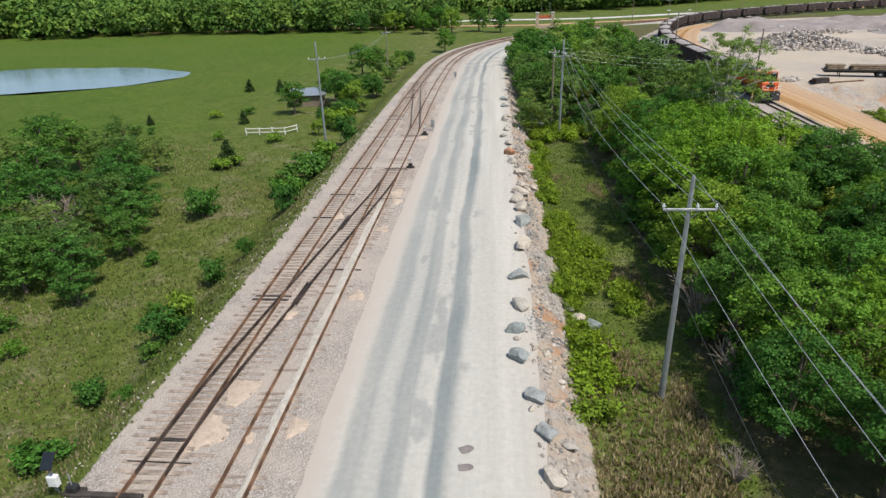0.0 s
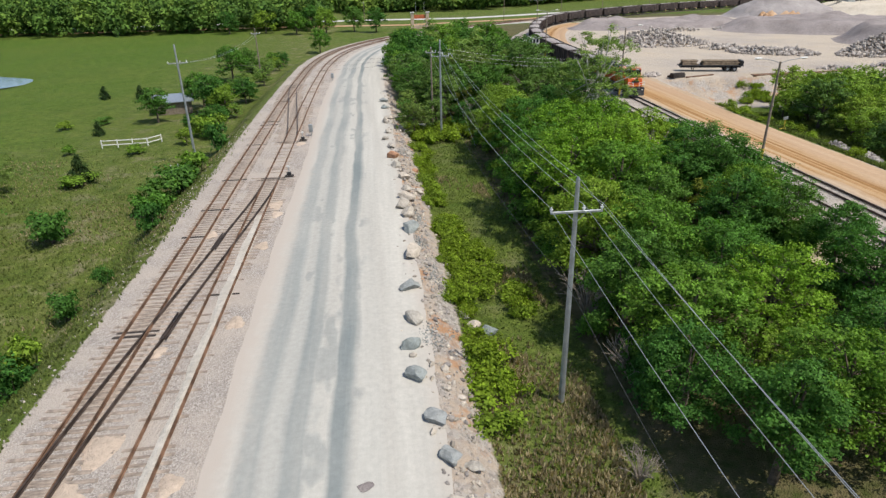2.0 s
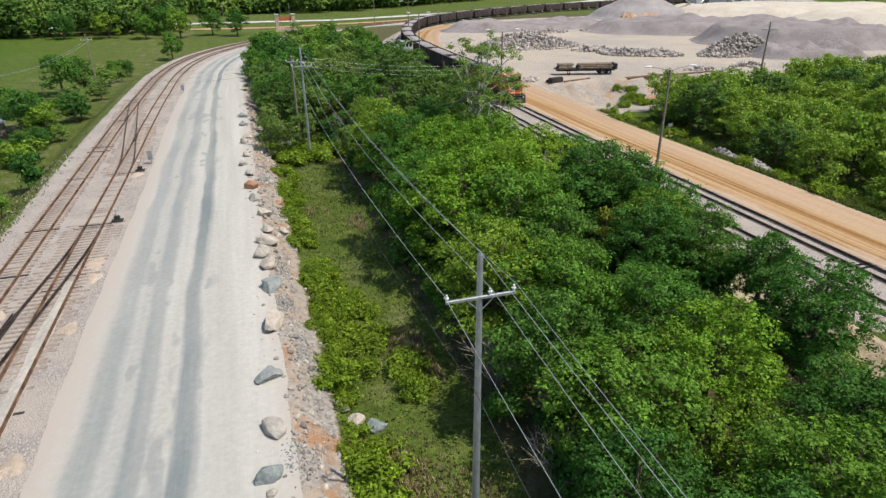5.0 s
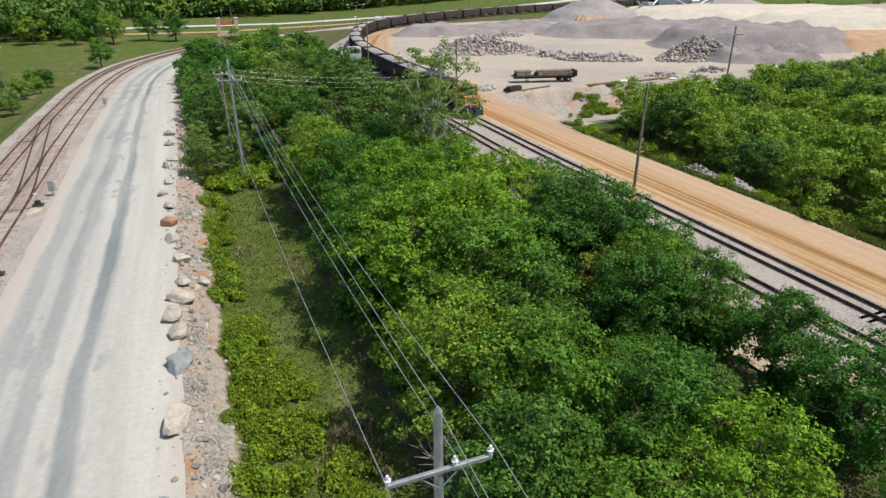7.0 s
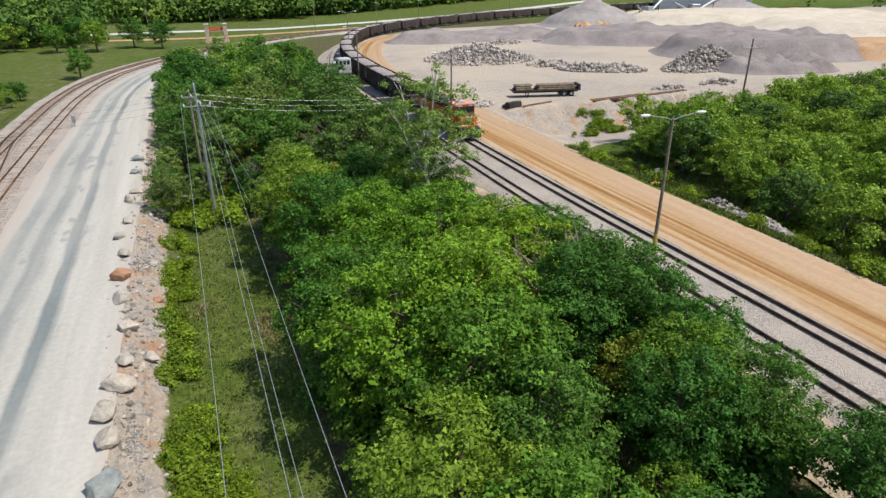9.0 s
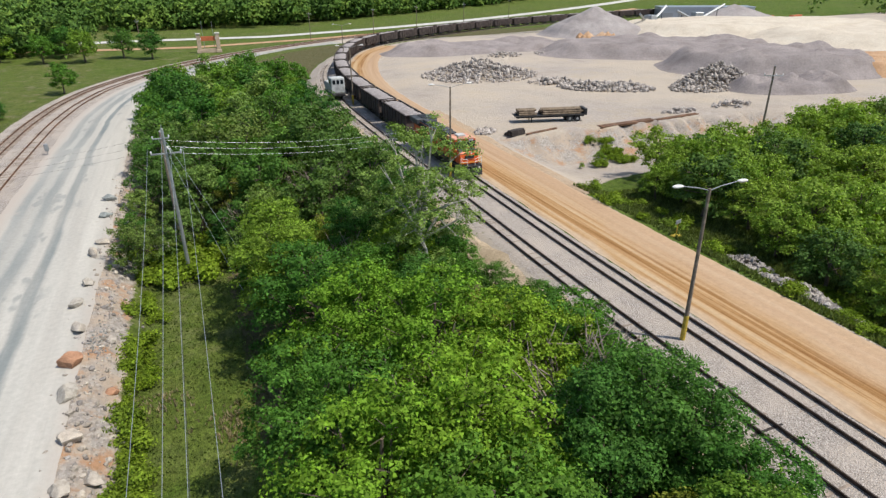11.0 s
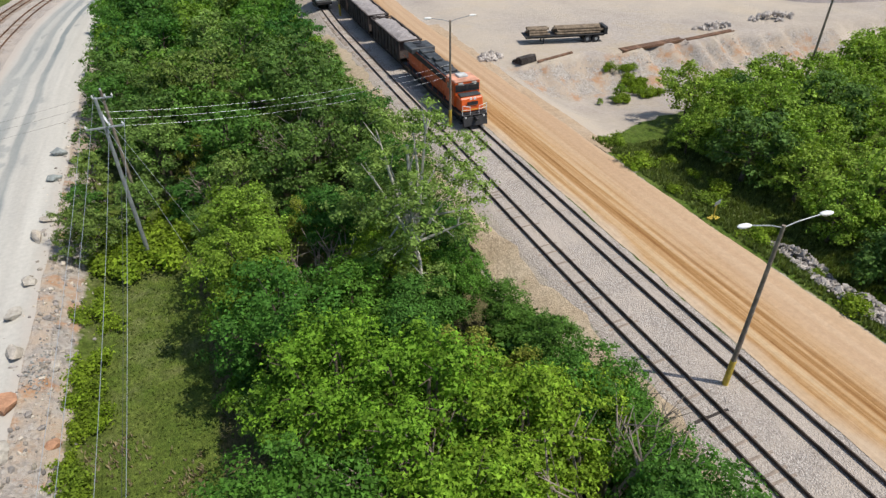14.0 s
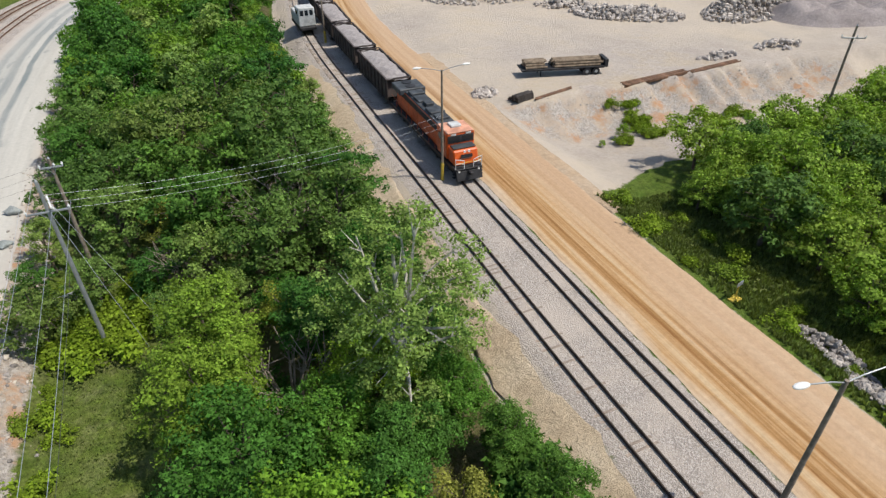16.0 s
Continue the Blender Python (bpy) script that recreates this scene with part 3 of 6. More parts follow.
TRACK_A, TRACK_B = west, shifted(west, 3.98)
TRACK_D, TRACK_C = east, shifted(east, -3.65)
build_track("rusty railway track with weathered ties in pale ballast", TRACK_A, -40, 330, 10, 125, M_RUST, zw, 0.05, 0.06, seed=3)
build_track("rusty railway track half buried in crushed stone", TRACK_B, -40, 330, 10, 125, M_RUST, zw, 0.16, 0.05, seed=4, buried=0.03)
build_track("dark steel railway track in grey ballast beside sand", TRACK_C, 0, 190, 40, 110, M_RAIL, ze, 0.12, 0.05, pitch=0.45, seed=5, buried=0.05, half=0.572)
build_track("dark steel railway track in grey ballast beside dirt road", TRACK_D, 0, 325, 40, 92, M_RAIL, ze, 0.13, 0.04, pitch=0.45, seed=6, buried=0.06, half=0.572)


def crossover(label, a, b, y0, y1, seed):
    """A crossover between two tracks: closure rails that cross over, with long switch ties."""
    def mid(y):
        t = float(np.clip((y - y0) / (y1 - y0), 0, 1))
        k = 0.2
        t = t * t / (2 * k * (1 - k)) if t < k else ((t - k / 2) / (1 - k) if t < 1 - k else 1 - (1 - t) ** 2 / (2 * k * (1 - k)))
        return float(a(y)) * (1 - t) + float(b(y)) * t
    th = thing("track_crossover", label, "railway switch", kind="structure")
    for s in (-0.675, 0.675):
        piece("closure_rail", rail_mesh("closure_rail", lambda y, s=s: mid(y) + s, y0, y1, 0.5, 0.035, M_RAIL, zw), th)
    rr = random.Random(seed)
    y = y0
    while y < y1:
        x = (mid(y) + (float(a(y)) if y < (y0 + y1) / 2 else float(b(y)))) / 2
        piece("tie", LONG_TIES[rr.randrange(2)], th, Matrix.Translation((x, y + 0.28, zw(y) - 0.075)))
        y += 0.56
    for k, yf in enumerate((y0 + (y1 - y0) * 0.36, y0 + (y1 - y0) * 0.64)):
        bm = bmesh.new()
        for dx in (-0.16, 0.0, 0.16):
            box(bm, mid(yf) + (0.675 if k == 0 else -0.675) + dx, yf, zw(yf) + 0.14, 0.07, 3.2, 0.1, bev=0.01, rot=Matrix.Rotation(0.05 * (1 if float(b(yf)) < float(a(yf)) else -1), 4, "Z"))
        part("frog", bm, M_RAIL, th, "worn dark steel frog")
    for yf, ln in ((y0 + 0.8, a), (y1 - 0.8, b)):
        bm = bmesh.new()
        box(bm, float(ln(yf)), yf, zw(yf) + 0.05, 3.0, 0.05, 0.04, bev=0.01)
        part("throw_bar", bm, M_BLACK, th, "dark steel throw bar")
    return th


crossover("rusty crossover switch linking the two tracks", TRACK_A, TRACK_B, 17.0, 63.0, 1)
crossover("farther rusty crossover switch on pale ballast", TRACK_B, TRACK_A, 77.0, 124.0, 2)


strip("dust_strip", lambda y: np.vectorize(TRACK_B)(y) if np.ndim(y) else TRACK_B(y), 0.12, 0.66, 8, 52, M_DUST, 0.075, 0.02, cols=3, wobble=0.12, label="pale limestone dust spilled between the rails", category="dust")


def spill(x, y, rx, ry, seed):
    """A thin heap of spilled sand."""
    rr = random.Random(seed)
    n, rings = 20, 4
    verts, faces = [(x, y, 0.12)], []
    for r in range(1, rings + 1):
        for k in range(n):
            a = 2 * math.pi * k / n
            q = r / rings * (1 + 0.18 * math.sin(3 * a + seed) + 0.1 * rr.uniform(-1, 1))
            verts.append((x + rx * q * math.cos(a), y + ry * q * math.sin(a), 0.01 + 0.11 * (1 - (r / rings) ** 1.5) - (0.03 if r == rings else 0)))
    for k in range(n):
        faces.append((0, 1 + k, 1 + (k + 1) % n))
        for r in range(rings - 1):
            a, b = 1 + r * n, 1 + (r + 1) * n
            faces.append((a + k, b + k, b + (k + 1) % n, a + (k + 1) % n))
    tagged(new("sand_spill", mesh_of("sand_spill", verts, faces, M_SPILL, True)), "thin tan spill of sand beside the rails", "sand", "sand spills along the tracks")


for k, (x, y, rx, ry) in enumerate(SPILLS):
    spill(x, y, rx, ry, k)


for k, (x, y) in enumerate([(-1.75, 19.32), (-1.75, 18.22)]):
    verts = [(x + 0.34 * (1 + 0.2 * math.sin(3 * a + k)) * math.cos(a), y + 0.26 * (1 + 0.25 * math.sin(2 * a + k)) * math.sin(a), 0.105) for a in np.linspace(0, 6.1, 16)]
    tagged(new("oil_patch", mesh_of("oil_patch", verts, [tuple(range(16))], M_PILE)), "small dark stained patch on the haul road", "stain")


def switch_stand(x, y, z, solar=False):
    th = thing("switch_stand", "low dark switch stand with solar panel beside the ballast" if solar else "low dark steel switch stand on ties", "switch stand", pose(x, y, z))
    part("base", B(0, 0, 0.1, 0.9, 0.5, 0.12, bev=0.02), M_TIE_DARK, th)
    part("machine", B(0, 0, 0.32, 0.45, 0.35, 0.35, bev=0.05), M_BLACK, th)
    part("mast", T((0, 0, 0.4), (0, 0, 1.1), 0.03), M_STEEL, th)
    if solar:
        part("long_tie", B(1.5, -0.1, 0.1, 3.2, 0.25, 0.16, bev=0.02), M_TIE_DARK, th)
        p = part("panel_post", T((-0.7, 0, 0), (-0.7, 0, 1.6), 0.035), M_STEEL, th)
        part("solar_panel", B(-0.7, 0, 1.75, 0.5, 0.06, 0.75, bev=0.01, rot=Matrix.Rotation(radians(-40), 4, "X")), M_GLASS, th, "dark blue solar panel")
        part("control_box", B(-0.7, -0.05, 0.75, 0.45, 0.25, 0.55, bev=0.03), M_WHITE, th, "white control box")
    else:
        part("target", B(0, 0, 1.1, 0.3, 0.03, 0.2, bev=0.01), M_WHITE, th)
    return th


switch_stand(-18.2, 15.9, 0.0, True)
switch_stand(-10.2, 63.2, 0.05)
switch_stand(-10.3, 78.3, 0.05)


def signal_box(x, y, z):
    th = thing("relay_case", "small grey metal relay case on a post", "electrical box", pose(x, y, z))
    part("post", T((0, 0, -0.1), (0, 0, 0.7), 0.05), M_STEEL, th)
    part("case", B(0, 0, 1.0, 0.5, 0.4, 1.0, bev=0.05), M_STEEL, th)


signal_box(-9.5, 81.0, 0.03)
signal_box(-9.5, 128.0, -0.3)


# ---- poles, lamps and wires ----
def steel_pole(x, y, base, top, arm_z, arm=2.7, label="tall grey steel utility pole with a crossarm", material=None, turn=0):
    th = thing("utility_pole", label, "utility pole", pose(x, y, base, 0, 0, turn))
    h = top - base
    part("shaft", T((0, 0, -0.4), (0, 0, h), 0.17, 0.10, 12), material or M_STEEL, th)
    a = arm_z - base
    if arm:
        bar = part("crossarm", B(0, -0.12, a, arm, 0.1, 0.12, bev=0.015), M_STEEL, th)
        for s in (-0.5, 0.14, 0.5):
            bm = T((s * arm * 0.97, -0.12, a + 0.06), (s * arm * 0.97, -0.12, a + 0.30), 0.05, 0.035)
            tube(bm, (s * arm * 0.97, -0.12, a + 0.16), (s * arm * 0.97, -0.12, a + 0.19), 0.085, 0.085)
            part("insulator", bm, M_WHITE, bar, "pale grey insulator")
        for s in (-1, 1):
            part("brace", T((s * arm * 0.22, -0.12, a), (0, -0.1, a - 0.55), 0.018), M_STEEL, th)
    part("cap", T((0, 0, h), (0, 0, h + 0.12), 0.10, 0.03), M_STEEL, th)
    return th


def wire(name, a, b, sag, r, material, label, n=28):
    """A hanging wire between two fixings."""
    a, b = Vector(a), Vector(b)
    pts = [a.lerp(b, k / n) - Vector((0, 0, 4 * sag * (k / n) * (1 - k / n))) for k in range(n + 1)]
    verts, faces = [], []
    for k, p in enumerate(pts):
        d = (pts[min(k + 1, n)] - pts[max(k - 1, 0)]).normalized()
        u = d.cross(Vector((0, 0, 1))).normalized()
        v = u.cross(d)
        for j in range(5):
            q = 2 * math.pi * j / 5
            verts.append(p + r * (math.cos(q) * u + math.sin(q) * v))
    for k in range(n):
        for j in range(5):
            faces.append((k * 5 + j, k * 5 + (j + 1) % 5, (k + 1) * 5 + (j + 1) % 5, (k + 1) * 5 + j))
    return tagged(new(name, mesh_of(name, verts, faces, material)), label, "power line", "overhead power lines")


P1 = (8.63, 26.1)
P2 = (8.0, 82.9)
steel_pole(P1[0], P1[1], -1.95, 10.7, 9.15, arm=2.5)
p2 = steel_pole(P2[0], P2[1], -2.3, 11.3, 9.35, arm=2.3, label="leaning grey steel utility pole at the wood's edge")
part("side_arm", B(0.1, 0.45, 12.0, 0.11, 1.7, 0.12, bev=0.015, rot=Matrix.Rotation(radians(14), 4, "Z")), M_WHITE, p2, "short pale arm towards the wooden pole")
steel_pole(7.4, 90.0, -1.8, 9.6, 9.0, arm=1.4, label="weathered wooden utility pole beside a steel one", material=M_WOOD)
steel_pole(9.0, -34.0, -2.0, 10.75, 9.45, label="grey steel utility pole further along the ditch")
steel_pole(-24.5, 80.0, -1.6, 12.0, 9.9, arm=2.2, label="grey steel utility pole in the meadow", turn=20)
steel_pole(-27.0, 147.0, -3.0, 8.6, 7.6, arm=2.0, label="distant wooden utility pole by the meadow", material=M_WOOD, turn=30)
steel_pole(76.3, 85.4, -0.4, 12.0, 10.9, arm=2.2, label="wooden utility pole rising from willow thicket", material=M_WOOD, turn=-30)
for k, (dx, dz) in enumerate(((-1.31, 0.3), (0.37, 0.3), (1.31, 0.3))):
    wire("power_line", (P1[0] + dx, P1[1] - 0.12, 9.15 + dz), (P2[0] + dx, P2[1] - 0.12, 9.5 + dz), 1.3, 0.0105, M_WIRE, "thin bare overhead wire sagging between poles")
    wire("power_line", (9.0 + dx, -34.1, 9.45 + dz), (P1[0] + dx, P1[1] - 0.12, 9.15 + dz), 1.4, 0.0105, M_WIRE, "thin bare overhead wire sagging between poles")
wire("power_line", (P1[0], P1[1], 10.8), (P2[0], P2[1], 11.65), 1.0, 0.0095, M_WIRE, "thin bare ground wire along the pole tops")
wire("power_line", (9.0, -34, 10.8), (P1[0], P1[1], 10.8), 1.1, 0.0095, M_WIRE, "thin bare ground wire along the pole tops")
wire("power_line", (P1[0] - 0.2, P1[1], 5.4), (P2[0] - 0.2, P2[1], 5.2), 1.6, 0.012, M_WIRE_DARK, "dark insulated wire below the crossarms")
wire("power_line", (8.8, -34, 5.4), (P1[0] - 0.2, P1[1], 5.4), 1.6, 0.012, M_WIRE_DARK, "dark insulated wire below the crossarms")
for k, z in enumerate((9.95, 9.55, 9.1)):
    wire("power_line", (-24.5 + (k - 1) * 1.0, 80.0 + (k - 1) * 0.4, z), (7.4 + (k - 1) * 0.6, 90.0, z - 0.75 - 0.1 * k), 0.9, 0.006, M_WIRE_DARK, "thin dark wire crossing over the road")
    wire("power_line", (P2[0], P2[1], 10.4 - 0.5 * k), (36.1, 90.8, 7.6 - 0.55 * k), 0.9, 0.008, M_WIRE, "thin bare wire crossing over the trees")
for dx in (0.0, 0.7):
    wire("power_line", (-24.5 + dx, 80.0, 9.9), (-27.0 + dx, 147, 7.7), 1.2, 0.012, M_WIRE, "thin bare wire crossing the meadow")
wire("guy_wire", (P2[0], P2[1], 10.6), (13.5, 79.5, -1.5), 0.05, 0.012, M_WIRE, "taut steel guy wire")
wire("guy_wire", (P2[0], P2[1], 9.6), (12.0, 78.0, -1.6), 0.05, 0.012, M_WIRE, "taut steel guy wire")


def yard_lamp(x, y, base, top, heads=2, turn=-8.0):
    th = thing("yard_lamp", "grey yard lamp pole with twin lamp arms and yellow foot", "street lamp", pose(x, y, base, 0, 0, turn), group="yard lamps along the tracks")
    h = top - base
    part("pole", T((0, 0, -0.3), (0, 0, h), 0.14, 0.085, 12), M_WOOD, th)
    part("foot_sleeve", T((0, 0, -0.2), (0, 0, 1.7), 0.165, 0.155, 12), M_YELLOW, th, "faded yellow foot sleeve")
    for s in (-1, 1)[:heads]:
        bm = bmesh.new()
        tube(bm, (0, 0, h - 0.12), (s * 0.7, 0, h + 0.10), 0.03)
        tube(bm, (s * 0.7, 0, h + 0.10), (s * 1.75, 0, h + 0.28), 0.03)
        arm = part("lamp_arm", bm, M_STEEL, th)
        bm = bmesh.new()
        bmesh.ops.create_uvsphere(bm, u_segments=12, v_segments=8, radius=1.0, matrix=Matrix.Translation((s * 2.05, 0, h + 0.30)) @ Matrix.Diagonal((0.36, 0.15, 0.10, 1)))
        part("lamp_head", bm, M_WHITE, arm, "white cobra-head lamp")
    return th


yard_lamp(36.6, 54.5, 1.5, 11.35)
yard_lamp(36.1, 90.8, 1.5, 11.5)
yard_lamp(36.6, 136.5, 1.5, 11.2)
yard_lamp(47, 186, 1.5, 11.2)
for x, y, h in ((60, 300, 11), (92, 316, 11), (118, 330, 11), (-5, 300, 10), (150, 345, 11), (190, 370, 11)):
    steel_pole(x, y, ground_at(x, y), ground_at(x, y) + h, ground_at(x, y) + h - 0.8, arm=1.6, label="distant utility pole beside the highway", material=M_WOOD)


# ---- the train ----
def wheelset(y, parent):
    bm = bmesh.new()
    for s in (-0.572, 0.572):
        tube(bm, (s - 0.06, y, 0.5), (s + 0.06, y, 0.5), 0.48, 0.48, 16)
    tube(bm, (-0.8, y, 0.5), (0.8, y, 0.5), 0.09, 0.09, 8)
    part("wheelset", bm, M_BLACK, parent)


def bogie(y, axles, parent, length):
    bm = bmesh.new()
    for s in (-1.02, 1.02):
        box(bm, s, y, 0.62, 0.16, length, 0.34, bev=0.05)
        for k in range(axles):
            box(bm, s, y + (k - (axles - 1) / 2) * length / axles, 0.5, 0.2, 0.42, 0.36, bev=0.04)
    box(bm, 0, y, 0.7, 2.0, 0.6, 0.3, bev=0.03)
    bg = part("bogie", bm, M_BLACK, parent)
    for k in range(axles):
        wheelset(y + (k - (axles - 1) / 2) * length / axles, bg)


def taper(bm_verts, test, dx=0, dy=0, dz=0):
    for v in bm_verts:
        if test(v.co):
            v.co += Vector((dx, dy, dz))


def locomotive(m, body_paint, roof_paint, label, length=17.6):
    """A road locomotive, its nose at the origin, facing -y."""
    th = thing("locomotive", label, "locomotive", m)
    L, W = length, 2.75
    part("underframe", B(0, L / 2, 1.15, W, L - 0.5, 0.34, bev=0.03), M_BLACK, th, "black underframe with walkway")
    for s in (-1, 1):
        part("sill_stripe", B(s * (W / 2 + 0.012), L / 2, 1.22, 0.02, L - 0.8, 0.12), M_RUST, th, "dull brown sill stripe")
    part("hood", B(0, L * 0.60, 2.35, 1.9, L * 0.66, 2.1, bev=0.08), body_paint, th, "orange long hood")
    for s in (-1, 1):
        for k in range(7):
            part("hood_door", B(s * 0.962, L * (0.31 + 0.075 * k), 2.2, 0.025, L * 0.066, 1.5, bev=0.008), body_paint, th)
        part("hood_band", B(s * 0.965, L * 0.6, 3.08, 0.03, L * 0.655, 0.55), M_BLACK, th, "black band below the roof")
    part("hood_roof", B(0, L * 0.60, 3.46, 1.75, L * 0.655, 0.16, bev=0.06), roof_paint, th, "dark grey hood roof")
    bm = B(0, L * 0.87, 3.45, W + 0.1, L * 0.15, 0.62, bev=0.08)
    part("radiator_wing", bm, roof_paint, th, "flared dark radiator section")
    for k in range(2):
        bm = T((0, L * (0.835 + 0.07 * k), 3.76), (0, L * (0.835 + 0.07 * k), 3.84), 0.52, 0.52, 20)
        fan = part("radiator_fan", bm, M_BLACK, th, "round black roof fan")
    for k, (yy, sx, sy, sz) in enumerate(((0.36, 1.2, 1.2, 0.22), (0.45, 1.5, 1.5, 0.26), (0.55, 0.8, 1.0, 0.35), (0.64, 1.4, 1.6, 0.2), (0.73, 1.5, 1.1, 0.3))):
        part("roof_hatch", B(0, L * yy, 3.54 + sz / 2, sx, sy, sz, bev=0.05), roof_paint, th)
    bm = B(0, L * 0.175, 2.65, W - 0.05, L * 0.13, 2.4, bev=0.10)
    part("cab", bm, body_paint, th, "bright orange wide cab")
    part("cab_roof", B(0, L * 0.175, 3.88, W - 0.2, L * 0.135, 0.12, bev=0.05), M_DUSTY, th, "sun-faded dusty cab roof")
    part("air_conditioner", B(0, L * 0.19, 4.02, 1.0, 1.0, 0.22, bev=0.05), M_OFFWHITE, th, "pale roof unit")
    part("nose_stripe", B(0, L * 0.033 + 0.02, 1.5, 2.3, 0.03, 0.12, bev=0.01), M_YELLOW, th, "thin yellow nose stripe")
    for s in (-0.95, 0.95):
        part("ditch_light", T((s, 0.1, 1.05), (s, 0.0, 1.05), 0.1, 0.1, 10), M_WHITE, th, "round white ditch light")
        part("number_board", B(s * 0.75, L * 0.110 - 0.06, 3.72, 0.5, 0.04, 0.16, bev=0.01), M_OFFWHITE, th, "small pale number board")
    bm = B(0, L * 0.075, 2.05, 2.35, L * 0.085, 1.45, bev=0.12)
    taper(bm.verts, lambda c: c.y < L * 0.05 and c.z > 2.2, dy=0.25, dz=-0.12)
    part("nose", bm, body_paint, th, "bright orange blunt nose")
    part("windshield_band", B(0, L * 0.110 - 0.02, 3.28, 2.5, 0.05, 0.72, bev=0.01), M_BLACK, th, "black band round the windshield")
    part("nose_top", B(0, L * 0.082, 2.79, 2.1, L * 0.05, 0.05, bev=0.015), roof_paint, th, "dark grey anti-glare nose top")
    for s in (-0.62, 0.62):
        part("windshield", B(s, L * 0.110 - 0.05, 3.3, 1.0, 0.03, 0.5, bev=0.01), M_GLASS, th, "dark windshield pane")
        part("side_window", B((1 if s > 0 else -1) * (W / 2 - 0.01), L * 0.175, 3.2, 0.04, 1.3, 0.6, bev=0.01), M_GLASS, th, "dark cab side window")
    part("nose_emblem", B(0, L * 0.033 + 0.03, 2.15, 1.1, 0.03, 0.34, bev=0.05), M_BLACK, th, "black winged emblem plate")
    for s in (-0.2, 0.2):
        part("headlight", T((s, L * 0.034 + 0.02, 2.62), (s, L * 0.034 - 0.06, 2.62), 0.12, 0.12, 12), M_WHITE, th, "round white headlight")
    bm = B(0, 0.12, 0.62, 2.5, 0.2, 0.85, bev=0.05)
    taper(bm.verts, lambda c: c.z < 0.5 and abs(c.x) < 2, dy=-0.25)
    part("snow_plow", bm, M_BLACK, th, "black pilot plow")
    part("front_platform", B(0, 0.45, 1.2, 2.55, 0.9, 0.1, bev=0.02), M_BLACK, th)
    part("coupler", B(0, -0.25, 0.95, 0.3, 0.7, 0.3, bev=0.06), M_BLACK, th)
    for s in (-1, 1):
        bm = bmesh.new()
        tube(bm, (s * 1.25, 0.15, 1.25), (s * 1.25, 0.15, 2.2), 0.03)
        tube(bm, (s * 1.25, 0.15, 2.2), (s * 0.45, 0.1, 2.0), 0.03)
        tube(bm, (s * 0.45, 0.1, 2.0), (s * 0.45, 0.1, 1.2), 0.03)
        tube(bm, (s * 0.45, 0.1, 1.7), (s * 1.25, 0.15, 1.8), 0.03)
        part("front_handrail", bm, M_WHITE, th, "pale front handrail")
        bm = bmesh.new()
        y = L * 0.27
        while y < L * 0.97:
            tube(bm, (s * 1.32, y, 1.3), (s * 1.32, y, 2.25), 0.02, sides=5)
            y += 1.55
        tube(bm, (s * 1.32, L * 0.27, 2.25), (s * 1.32, L * 0.965, 2.25), 0.02, sides=5)
        part("side_handrail", bm, body_paint, th)
        for k in range(3):
            part("step", B(s * 1.2, 0.35, 0.4 + 0.28 * k, 0.45, 0.35, 0.04), M_BLACK, th)
    bm = B(0, L * 0.5, 0.72, 2.3, L * 0.24, 0.72, bev=0.2)
    part("fuel_tank", bm, M_BLACK, th, "black belly fuel tank")
    bogie(L * 0.2, 3, th, 4.0)
    bogie(L * 0.8, 3, th, 4.0)
    return th


